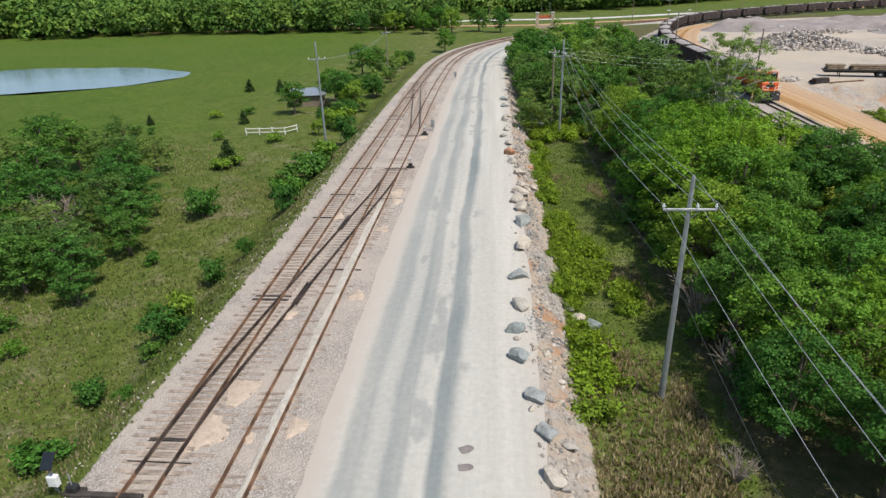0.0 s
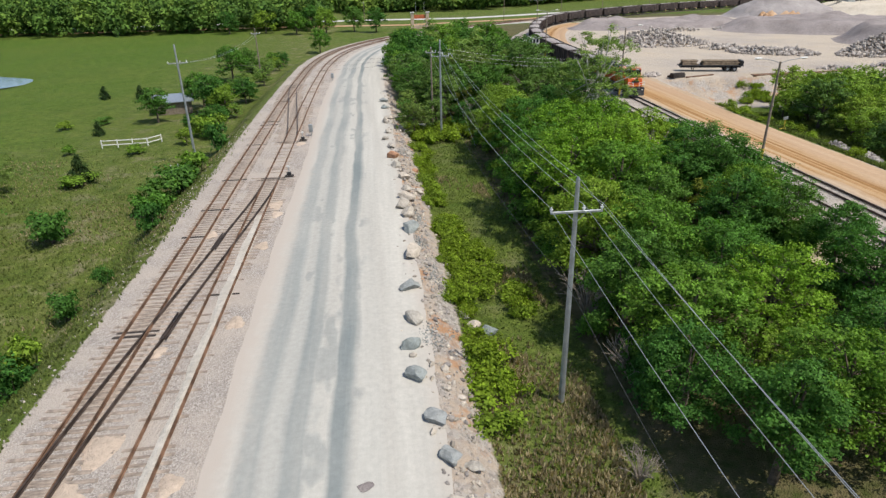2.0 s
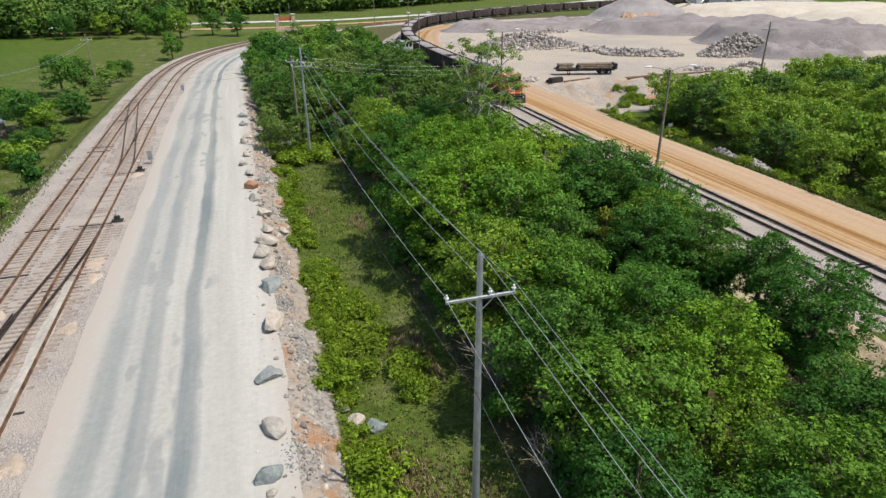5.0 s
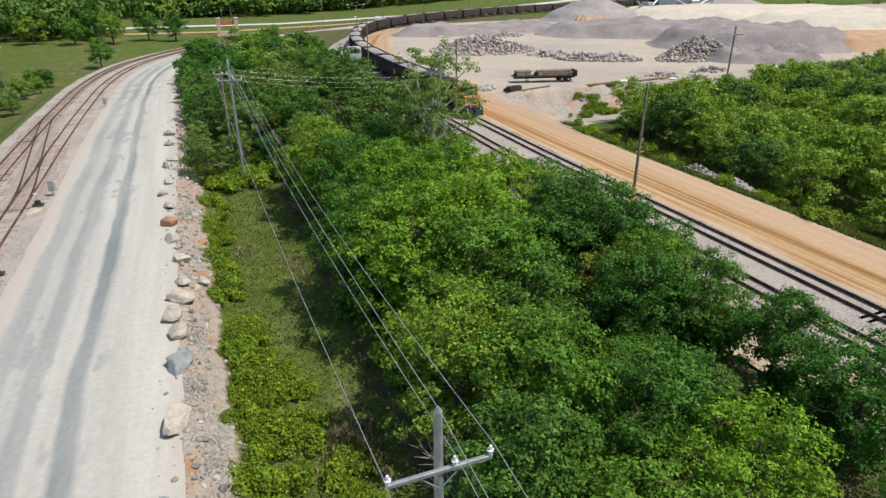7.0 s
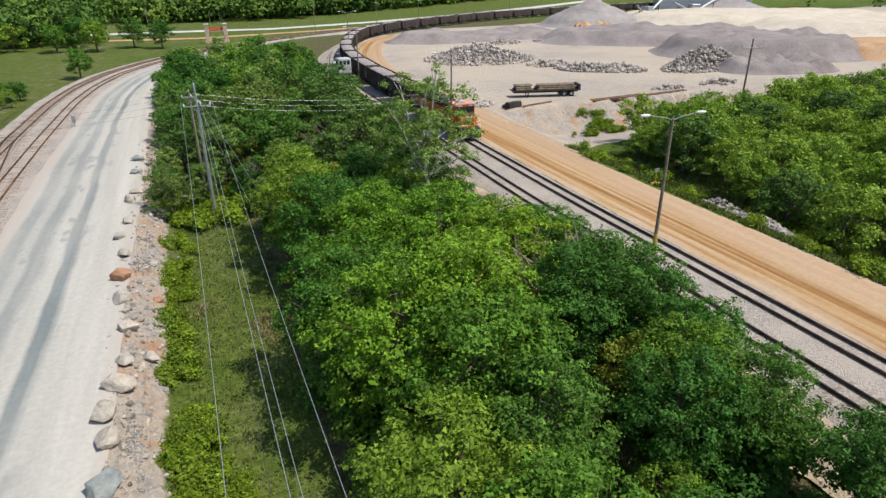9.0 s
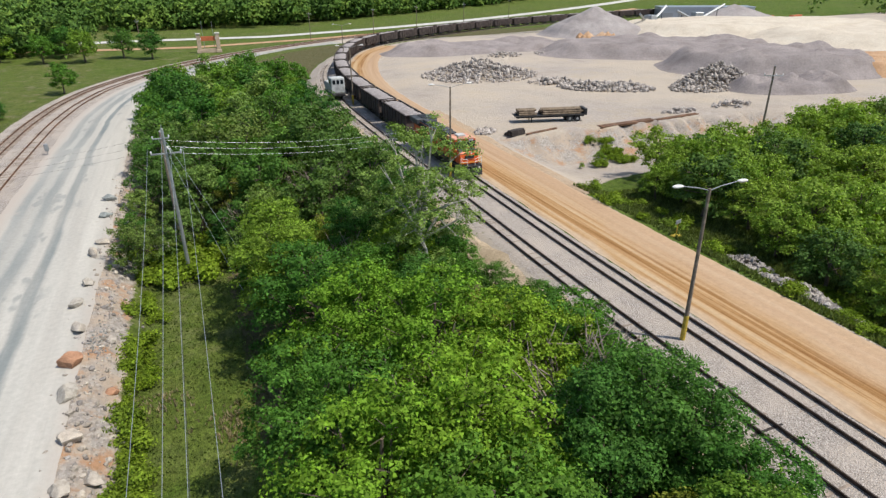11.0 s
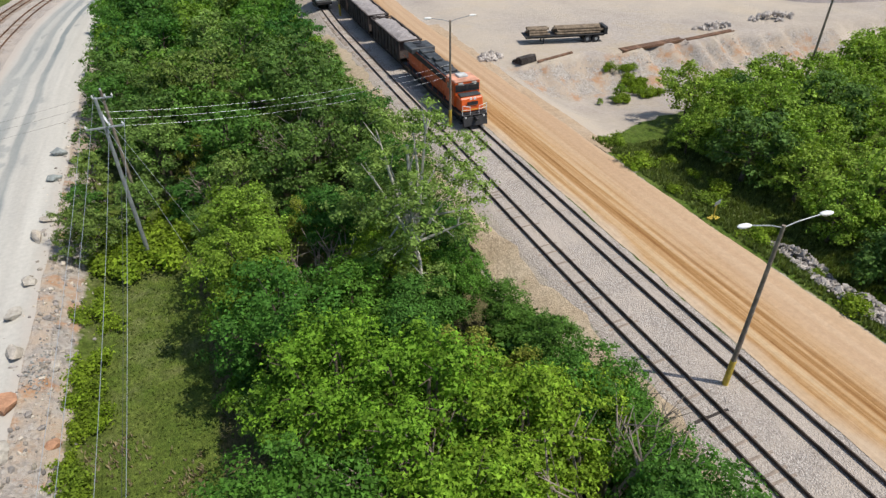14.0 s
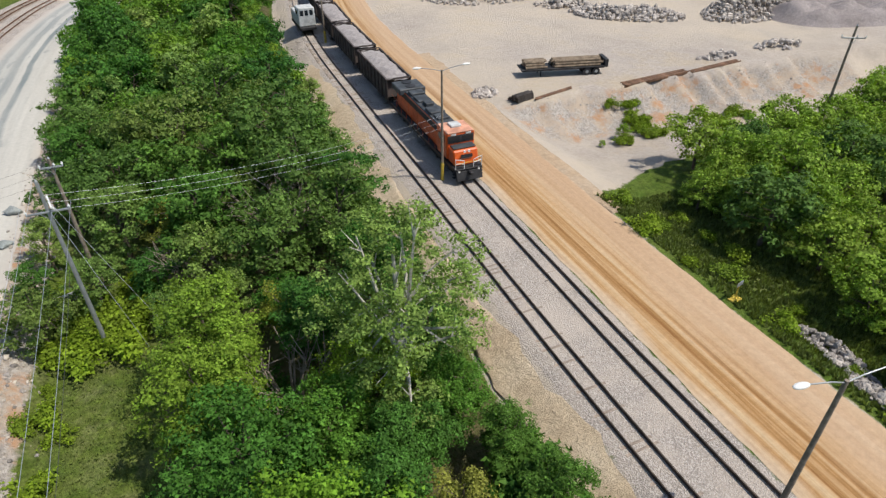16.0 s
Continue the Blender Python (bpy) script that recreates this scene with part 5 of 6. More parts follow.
def gate_monument():
    g = ground_at(18.5, 272)
    th = thing("gate_monument", "pair of pale brick pillars with orange sign between", "monument", pose(18.5, 272, g))
    for s in (-1, 1):
        part("plinth", B(s * 3.2, 0, 0.5, 2.0, 2.0, 1.0, bev=0.05), M_BRICK, th)
        part("pillar", B(s * 3.2, 0, 3.6, 1.3, 1.3, 5.4, bev=0.04), M_BRICK, th)
        part("cap", B(s * 3.2, 0, 6.5, 1.7, 1.7, 0.35, bev=0.08), M_CONCRETE, th)
    part("sign_panel", B(0, 0, 4.8, 4.8, 0.3, 1.5, bev=0.03), M_SIGN, th, "orange sign panel")
    part("base_wall", B(0, 0, 0.7, 5.0, 0.6, 1.4, bev=0.05), M_BRICK, th)
    for s in (-1.5, 2.0):
        part("flag_pole", T((s, 1.5, 0), (s, 1.5, 10.5), 0.08, 0.05), M_STEEL, th)


gate_monument()


def yard_sign():
    th = thing("yard_sign", "small white sign on a yellow post by the dirt road", "sign", pose(47.6, 67.6, ground_at(47.6, 67.6), 0, 0, 15))
    part("foot", B(0, 0, 0.08, 0.8, 0.6, 0.16, bev=0.03), M_YELLOW, th)
    part("post", T((0, 0, 0), (0, 0, 1.35), 0.04), M_YELLOW, th)
    part("plate", B(0, -0.03, 1.4, 0.75, 0.03, 0.35, bev=0.01), M_STEEL, th)


yard_sign()


def culvert():
    g = ground_at(5.3, 89.2)
    th = thing("culvert", "short concrete culvert with dark mouth in the ditch", "culvert", pose(5.3, 89.2, g, 0, 0, 20))
    part("headwall", B(0, 0.5, 0.25, 2.4, 0.3, 0.9, bev=0.04), M_CONCRETE, th)
    bm = bmesh.new()
    ring = [(r * math.cos(a), y, 0.22 + r * math.sin(a)) for r, y in ((0.52, -0.5), (0.44, -0.5), (0.44, 0.3)) for a in np.linspace(0, 2 * math.pi, 20, endpoint=False)]
    vs = [bm.verts.new(v) for v in ring]
    for k in range(2):
        for j in range(20):
            bm.faces.new((vs[k * 20 + j], vs[k * 20 + (j + 1) % 20], vs[(k + 1) * 20 + (j + 1) % 20], vs[(k + 1) * 20 + j]))
    bm.faces.new(vs[40:])
    part("pipe", bm, M_BLACK, th, "dark corrugated pipe mouth")


culvert()


# ---- plants ----
def leaf_cloud(centers, radii, count, size, seed, squash=0.8, fill=0.3, per=48):
    """Leaf clumps as small folded rhombs over many lobes. Returns vertices and faces."""
    rng = np.random.default_rng(seed)
    centers, radii = np.asarray(centers, float), np.asarray(radii, float)
    share = radii ** 2 / (radii ** 2).sum()
    tufts = max(6, int(count / per))
    which = rng.choice(len(radii), size=tufts, p=share)
    d = rng.normal(size=(tufts, 3))
    d /= np.linalg.norm(d, axis=1)[:, None]
    d[:, 2] = np.where(d[:, 2] < -0.45, -d[:, 2], d[:, 2])
    r = radii[which] * np.where(rng.random(tufts) < fill, rng.uniform(0.3, 0.85, tufts), rng.normal(1.0, 0.13, tufts))
    tc = centers[which] + d * r[:, None] * np.array([1, 1, squash])
    of = rng.integers(0, tufts, count)
    spread = max(size * 1.9, 0.30)
    local = rng.normal(size=(count, 3)) * spread * np.array([0.62, 0.62, 0.36])
    p = tc[of] + local
    # each tuft shades as a small dome on the lobe that it grows from
    n = d[of] * 0.55 + local / spread * 0.6 + rng.normal(size=(count, 3)) * 0.5 + np.array([0, 0, 0.4])
    n /= np.linalg.norm(n, axis=1)[:, None]
    t = np.cross(n, rng.normal(size=(count, 3)))
    t /= np.linalg.norm(t, axis=1)[:, None]
    b = np.cross(n, t)
    s = size * rng.uniform(0.55, 1.35, count)[:, None]
    droop = -n * s * 0.18
    v = np.stack([p - t * s * 0.5 - b * s * 0.32, p + b * s * 0.5, p + t * s * 0.62 - b * s * 0.2 + droop], 1).reshape(-1, 3)
    f = np.arange(count * 3).reshape(-1, 3)
    return v, f


def quick_mesh(name, v, f, material):
    me = bpy.data.meshes.new(name)
    me.vertices.add(len(v))
    me.vertices.foreach_set("co", np.asarray(v, np.float32).ravel())
    k = f.shape[1]
    me.loops.add(f.size)
    me.loops.foreach_set("vertex_index", f.ravel().astype(np.int32))
    me.polygons.add(len(f))
    me.polygons.foreach_set("loop_start", (np.arange(len(f)) * k).astype(np.int32))
    me.polygons.foreach_set("loop_total", np.full(len(f), k, np.int32))
    me.update(calc_edges=True)
    me.materials.append(material)
    return me


def limbs(h, lobes, r0, seed, wild=0.3):
    """A tapered trunk that forks into limbs towards the lobes of the crown."""
    rr = random.Random(seed)
    bm = bmesh.new()
    fork = Vector((rr.uniform(-0.2, 0.2), rr.uniform(-0.2, 0.2), h * 0.33))
    tube(bm, (0, 0, -0.4), fork, r0, r0 * 0.72, 8)
    top = Vector((rr.uniform(-0.3, 0.3), rr.uniform(-0.3, 0.3), h * 0.8))
    tube(bm, fork, top, r0 * 0.7, r0 * 0.2, 7)
    for c, r in lobes[::2]:
        c = Vector(c)
        t = rr.uniform(0.0, 0.7)
        a = fork.lerp(top, t)
        mid = a.lerp(c, 0.55) + Vector((rr.uniform(-wild, wild), rr.uniform(-wild, wild), rr.uniform(-0.1, wild)))
        w = r0 * (0.42 - 0.25 * t)
        tube(bm, a, mid, w, w * 0.65, 4)
        tube(bm, mid, c, w * 0.65, w * 0.25, 4)
        for _ in range(2):
            e = c + Vector((rr.uniform(-1, 1), rr.uniform(-1, 1), rr.uniform(-0.3, 1))).normalized() * r * 0.9
            tube(bm, mid.lerp(c, 0.7), e, w * 0.35, w * 0.1, 3)
    return bm


def make_tree(name, label, category, h, rad, nlobes, leaves, size, leaf, bark, seed, low=0.14, lobe=0.42, fill=0.35, group="", core=0.12):
    """One tree: trunk with limbs, and a crown of leaf clumps in uneven lobes."""
    rr = random.Random(seed)
    lobes = []
    mid, half = h * (0.5 + low * 0.45), h * (0.5 - low * 0.45)
    for k in range(nlobes):
        cz = 1 - (k + 0.5) / nlobes * 1.78
        a = k * 2.399 + rr.uniform(-0.35, 0.35)
        q = math.sqrt(max(0.0, 1 - cz * cz)) ** 0.8
        s = rr.uniform(0.55, 0.85)
        r = rad * lobe * rr.uniform(0.6, 1.2)
        lobes.append(((math.cos(a) * q * rad * s, math.sin(a) * q * rad * s, mid + cz * half * rr.uniform(0.72, 0.95) - r * 0.3), r))
    lobes.append(((0, 0, mid), rad * 0.5))
    th = thing(name, label, category, group=group)
    part("trunk", limbs(h, lobes, 0.05 + (0.022 if h < 12 else 0.017) * h, seed), bark, th)
    v, f = leaf_cloud([c for c, _ in lobes], [r for _, r in lobes], leaves, size, seed, fill=fill)
    if core:   # leaves deeper inside the lobes close the crown
        v2, f2 = leaf_cloud([c for c, _ in lobes], [r * 0.72 for _, r in lobes], int(leaves * core), size * 1.2, seed + 500, fill=0.15, per=24)
        v, f = np.concatenate([v, v2]), np.concatenate([f, f2 + len(v)])
    piece("crown", quick_mesh("crown", v, f, leaf), th)
    return th


def make_cedar(h, rad, seed):
    th = thing("cedar", "small dark conical cedar in the meadow", "tree")
    part("trunk", T((0, 0, -0.2), (0, 0, h * 0.9), 0.08, 0.02), M_BARK, th)
    cs, rs = [], []
    for k in range(14):
        z = (k + 0.5) / 14
        cs.append((R.uniform(-0.15, 0.15), R.uniform(-0.15, 0.15), 0.2 + z * h * 0.9))
        rs.append(rad * (1.02 - z) + 0.08)
    v, f = leaf_cloud(cs, rs, 2600, 0.18, seed, squash=0.5)
    piece("crown", quick_mesh("crown", v, f, M_CEDAR), th)
    return th


def make_bush(h, rad, leaves, size, leaf, seed, label, category="bush"):
    rr = random.Random(seed)
    th = thing("bush", label, category)
    cs, rs = [], []
    for k in range(9):
        a, q = rr.uniform(0, 6.28), rad * rr.uniform(0.1, 0.75)
        r = rad * rr.uniform(0.28, 0.5)
        cs.append((math.cos(a) * q, math.sin(a) * q, max(r * 0.5, rr.uniform(0.25, 0.8) * h)))
        rs.append(r)
    bm = bmesh.new()
    for c in cs:
        tube(bm, (c[0] * 0.2, c[1] * 0.2, -0.15), c, 0.035, 0.01, 5)
    part("stem", bm, M_BARK, th)
    v, f = leaf_cloud(cs, rs, leaves, size, seed)
    piece("foliage", quick_mesh("foliage", v, f, leaf), th)
    return th


def make_dead_bush(h, rad, seed, label):
    rr = random.Random(seed)
    th = thing("bare_bush", label, "bush")
    bm = bmesh.new()
    for _ in range(26):
        a = rr.uniform(0, 6.28)
        e = Vector((math.cos(a) * rad * rr.uniform(0.3, 1), math.sin(a) * rad * rr.uniform(0.3, 1), h * rr.uniform(0.5, 1)))
        mid = e * 0.5 + Vector((0, 0, h * 0.12))
        tube(bm, (0, 0, -0.1), mid, 0.05, 0.03, 5)
        tube(bm, mid, e, 0.03, 0.01, 4)
        for _ in range(4):
            tube(bm, mid.lerp(e, rr.uniform(0.2, 0.9)), e + Vector((rr.uniform(-1, 1), rr.uniform(-1, 1), rr.uniform(-0.2, 0.8))) * rad * 0.3, 0.018, 0.006, 4)
    part("branch_tangle", bm, M_TWIG, th)
    return th


def at(x, y, s=1.0, sz=None, turn=None, dz=-0.05):
    sz = s if sz is None else sz
    return Matrix.Translation((x, y, ground_at(x, y) + dz)) @ Matrix.Rotation(R.uniform(0, 6.28) if turn is None else turn, 4, "Z") @ Matrix.Diagonal((s, s, sz, 1))


class Kind:
    """A plant to copy: the first call places it, later ones copy it."""

    def __init__(self, make, h):
        self.make, self.h, self.first = make, h, None

    def put(self, x, y, top=None, wide=1.0):
        k = (top if top else self.h) / self.h
        m = at(x, y, k * wide, k)
        if self.first is None:
            self.first = self.make()
            self.first.matrix_basis = m
        else:
            c = copy_thing(self.first, Matrix())
            c.matrix_basis = m


def broad(seed, leaf, label, leaves=12000, size=0.135, h=8.0, rad=3.0, lobes=21, bark=None, fill=0.16, lobe=0.37, core=0.25):
    return Kind(lambda: make_tree("tree", label, "tree", h, rad, lobes, leaves, size, leaf, bark or M_BARK, seed, group="trees of the wood strip", fill=fill, lobe=lobe, core=core), h)


WOOD = [broad(1, M_LEAF, "bushy bright green broadleaf tree in the wood strip", rad=2.7), broad(2, M_LEAF, "rounded bright green broadleaf tree in the wood strip", rad=3.0, lobes=24, leaves=12500),
        broad(3, M_LEAF_DARK, "dark green broadleaf tree in the wood strip", rad=2.6), broad(4, M_LEAF, "spreading green broadleaf tree in the wood strip", rad=3.2, lobes=26, leaves=13000),
        broad(5, M_LEAF_DARK, "dense dark green tree in the wood strip", rad=2.5, lobes=18), broad(6, M_LEAF_PALE, "feathery pale green willow in the wood strip", rad=2.5, size=0.12, leaves=12000, lobes=30, lobe=0.27, core=0.1)]
WOOD.append(broad(7, M_LEAF_BRIGHT, "lush yellow-green broadleaf tree in the wood strip", rad=3.1, lobes=24))
MID = [broad(14, M_LEAF_MUTED, "bright green broadleaf tree deeper in the wood strip", leaves=4300, size=0.21, rad=2.9), broad(15, M_LEAF_DARK, "dark green broadleaf tree deeper in the wood strip", leaves=4300, size=0.21, rad=2.7),
       broad(16, M_LEAF_MUTED, "green spreading broadleaf tree deeper in the wood strip", leaves=4400, size=0.21, rad=3.2, lobes=24), broad(17, M_LEAF_PALE, "pale green willow deeper in the wood strip", leaves=4300, size=0.19, rad=2.6, lobes=24, lobe=0.3)]
FAR = [broad(11, M_LEAF, "rounded green tree standing farther off", leaves=3300, size=0.34, rad=3.3, core=0), broad(12, M_LEAF_DARK, "dark green tree standing farther off", leaves=3300, size=0.34, core=0),
       broad(13, M_LEAF_PALE, "pale green tree standing farther off", leaves=3300, size=0.32, lobes=22, lobe=0.34, core=0)]
LOW = [broad(24, M_LEAF, "bright green young tree under the taller wood", leaves=4000, size=0.20, rad=2.8), broad(25, M_LEAF_DARK, "dark green young tree under the taller wood", leaves=4000, size=0.20, rad=2.6),
       broad(26, M_LEAF_PALE, "feathery pale green young willow in the wood strip", leaves=4000, size=0.19, rad=2.5, lobes=26, lobe=0.28), broad(27, M_LEAF, "spreading green young tree under the taller wood", leaves=4000, size=0.20, rad=3.0, lobes=24)]
OLIVE = broad(8, M_LEAF_OLIVE, "small yellowish olive-green tree in the wood strip", h=5.5, rad=1.7, leaves=4200, size=0.13, lobes=12, fill=0.5, core=0)
TALL = broad(9, M_LEAF_PALE, "tall open cottonwood with pale branches above the wood", h=15, rad=4.1, leaves=21000, size=0.14, lobes=42, bark=M_PALE_BARK, fill=0.22, lobe=0.26, core=0)
WILLOW = [Kind(lambda: make_tree("willow", "soft bright green willow in the thicket", "tree", 6.5, 3.0, 24, 4300, 0.24, M_LEAF_WILLOW, M_BARK, 21, low=0.15, lobe=0.34), 6.5),
          Kind(lambda: make_tree("willow", "soft yellow-green willow in the thicket", "tree", 6.5, 3.2, 20, 4300, 0.24, M_LEAF_WILLOW, M_BARK, 22, low=0.12, lobe=0.38), 6.5),
          Kind(lambda: make_tree("tree", "dark green tree in the thicket", "tree", 7.0, 3.0, 18, 4300, 0.25, M_LEAF_MUTED, M_BARK, 23, low=0.15), 7.0)]
BUSH = [Kind(lambda: make_bush(1.7, 1.2, 1300, 0.18, M_LEAF, 31, "leafy green bush in the meadow grass"), 1.7),
        Kind(lambda: make_bush(1.6, 1.1, 1200, 0.18, M_LEAF_DARK, 32, "dark green bush in the meadow grass"), 1.6)]
WEEDS = [Kind(lambda: make_bush(0.9, 1.1, 950, 0.15, M_WEED, 41, "low bright yellow-green weeds along the bank", "weeds"), 0.9),
         Kind(lambda: make_bush(0.8, 1.3, 1000, 0.15, M_WEED, 42, "low bright yellow-green weeds along the bank", "weeds"), 0.8)]
DEAD = Kind(lambda: make_dead_bush(2.2, 1.6, 51, "leafless grey-brown bush with tangled twigs"), 2.2)
CEDAR = Kind(lambda: make_cedar(3.2, 1.1, 61), 3.2)

# wood strip: crowns whose places are known, then the rest between them
KNOWN = [(22.9, 69.5, 6.2), (17.2, 59.8, 7.8), (19.5, 48.6, 8.8), (15.1, 48.2, 8.2), (17.9, 43.6, 8.2), (28.0, 55.0, 6.8), (18.8, 40.0, 6.8), (27.0, 46.5, 8.2), (28.4, 45.2, 7.0),
         (16.0, 65.6, 7.4), (20.5, 56.4, 8.6), (23.5, 53.6, 8.0), (26.5, 54.0, 6.8), (18.6, 96.3, 8.3), (23.6, 97.9, 10.4), (22.0, 104.3, 7.8), (9.5, 134, 6.2),
         (16.9, 35.0, 6.6), (20.1, 32.0, 6.0), (15.4, 26.6, 5.8), (20.6, 27.6, 6.2), (28.2, 37.8, 6.2), (24.7, 38.6, 6.8), (12.9, 23.0, 4.4), (27.5, 28.6, 6.6), (13.3, 53.5, 7.2),
         (13.4, 38.2, 6.8), (13.0, 31.0, 5.8), (24.0, 46.0, 7.6), (21.0, 74.5, 6.5), (14.0, 70.5, 7.0), (14.8, 76.0, 7.0), (26.5, 78.0, 7.6), (25.2, 84.0, 8.2), (27.0, 88.5, 7.6), (23.5, 91.5, 8.8), (20.0, 84.0, 7.4), (15.5, 90.0, 7.5), (27.0, 71.5, 5.6), (28.6, 48.6, 6.4), (28.4, 42.0, 6.4), (28.6, 51.5, 5.4), (28.6, 59.2, 5.0), (28.8, 33.5, 5.8), (28.0, 63.0, 4.4), (26.6, 40.2, 6.6), (11.8, 98, 7.0), (9.0, 97.5, 6.4), (4.6, 100, 5.2), (5.2, 107, 6.0), (15, 103, 8.5), (19.5, 110, 9.0), (25, 112, 9.2),
         (23.5, 22.5, 5.8), (24.5, 17.5, 5.6), (19.5, 20.0, 5.6), (28.2, 22.0, 5.2), (16.2, 19.0, 5.0), (21.2, 62.0, 6.2), (23.2, 64.5, 5.6), (26.6, 66.5, 5.2), (19.8, 66.0, 6.4)]
SUNNY = {(20.5, 56.4), (23.5, 53.6), (19.5, 48.6), (15.1, 48.2), (17.2, 59.8), (22.9, 69.5), (26.5, 54.0), (20.6, 27.6)}
taken = []
for k, (x, y, top) in enumerate(KNOWN):
    taken.append((x, y))
    x = x + 0.8 if x < 14.2 else x
    pick = 6 if (x, y) in SUNNY else (k * 5 + k // 3) % 5
    (WOOD[pick] if y < 82 else MID[k % 3]).put(x, y, top - ground_at(x, y), 1.12 if top > 6 else 1.2)
OLIVE.put(24.6, 42.0, 5.6)
OLIVE.put(24.2, 60.5, 5.4)
OLIVE.put(19.5, 77.5, 5.8)
OLIVE.put(12.8, 92.5, 6.2)
OLIVE.put(26.3, 57.5, 5.0)
TALL.put(24.5, 68.4, 14.4, 1.25)
taken += [(24.6, 42.0), (24.2, 60.5)]
tries = 0
while tries < 5200:
    tries += 1
    y = R.uniform(8, 168)
    lo = 13.9 if y < 82 else (max(3.4, float(west(y)) + 19.6))
    hi = 28.8 if y < 52 else (28.2 if y < 100 else float(east(y)) - 9.5)
    if y > 130:
        lo = float(west(y)) + 19.5
    x = R.uniform(lo, hi)
    gap = 3.5 if y < 80 else 3.6
    if any((x - a) ** 2 + (y - b) ** 2 < gap * gap for a, b in taken) or (5 < x < 12 and 78 < y < 87):
        continue
    taken.append((x, y))
    edge = min(x - lo, hi - x)
    top = R.uniform(2.6, 6.2) if edge > 2 else R.uniform(3.0, 5.2)
    if y > 88:
        top = R.uniform(4.6, 9.0) if edge > 2 else R.uniform(3.4, 6.5)
    k = R.random()
    kind = LOW[2] if (k < 0.27 or (x > 25 and k < 0.55)) else LOW[R.choice((0, 1, 3))]
    if y > 112:
        kind = FAR[R.randrange(3)]
    elif y > 80 or y < 14:
        kind = OLIVE if k < 0.07 else MID[3] if k < 0.36 else MID[R.randrange(3)]
    kind.put(x, y, top - ground_at(x, y) * 0.6, R.uniform(0.95, 1.2))
for x, y, s in ((3.4, 112, 2.4), (4.2, 104, 2.0), (2.6, 119, 2.5), (13.0, 27.0, 2.8), (22.4, 49.5, 3.5), (10.5, 20.0, 1.6), (19.0, 53.0, 6.5), (25.5, 50.5, 6.5), (18.5, 70.5, 5.5), (12.9, 34.5, 3.2), (21.5, 88.0, 6.0), (13.5, 88.0, 4.5), (29.5, 53.5, 4.5)):
    DEAD.put(x, y, s)
# undergrowth along the wood's sandy edge
for k in range(44):
    y = R.uniform(16, 98)
    BUSH[k % 2].put(R.uniform(26.5, 29.4 if y < 52 else 29.0), y, R.uniform(1.4, 3.0), R.uniform(0.9, 1.3))
for k in range(30):
    y = R.uniform(14, 80)
    BUSH[k % 2].put(R.uniform(12.2, 14.5), y, R.uniform(1.2, 2.6), R.uniform(0.9, 1.2))
# thickets east of the dirt road
taken = []
tries = 0
while tries < 1500:
    tries += 1
    x, y = R.uniform(53, 118), R.uniform(28, 97)
    if y > ledge_y(np.array(x)) - 17.5 + 0.12 * max(0, x - 66) or (x < 55 and y > 66) or (x < 60 and y > 79) or (x < 54.5 and y > 58):
        continue
    if any((x - a) ** 2 + (y - b) ** 2 < 3.7 ** 2 for a, b in taken):
        continue
    taken.append((x, y))
    WILLOW[R.choice((0, 0, 1, 1, 2))].put(x, y, R.uniform(4.5, 7.2) + 0.012 * (x - 55), R.uniform(0.95, 1.25))
for x, y, s in ((55.5, 79.5, 4.0), (57.2, 77.5, 4.6), (58.5, 80.5, 5.2), (60.2, 96.4, 1.9), (57, 95.6, 0.9)):
    WILLOW[0].put(x, y, s)
# meadow on the west
for x, y, top in ((-67, 82, 6), (-49, 68, 6.5), (-45, 53, 6.5), (-41, 44.5, 6.0), (-39, 51.5, 6), (-34.5, 39.5, 5.0), (-38.5, 38.5, 5.5), (-38, 55, 6.0), (-34, 46, 4.6), (-43, 61, 6.5), (-52, 60, 7),
                  (-56, 72, 7), (-47, 47, 6), (-44, 38, 6), (-50, 53, 6.5), (-58, 64, 7), (-62, 74, 7), (-55, 50, 6), (-36.5, 42, 5.2), (-40.5, 41, 5.8), (-36.0, 50.0, 5.0), (-41, 56.5, 6.0), (-46, 66, 6.0), (-52, 77, 6), (-44, 70, 5), (-33, 37, 3.4)):
    MID[R.choice((0, 1, 1, 1, 2))].put(x, y, top, 1.3)
DEAD.put(-42.5, 49.0, 4.0)
DEAD.put(-44.5, 51.0, 4.2)
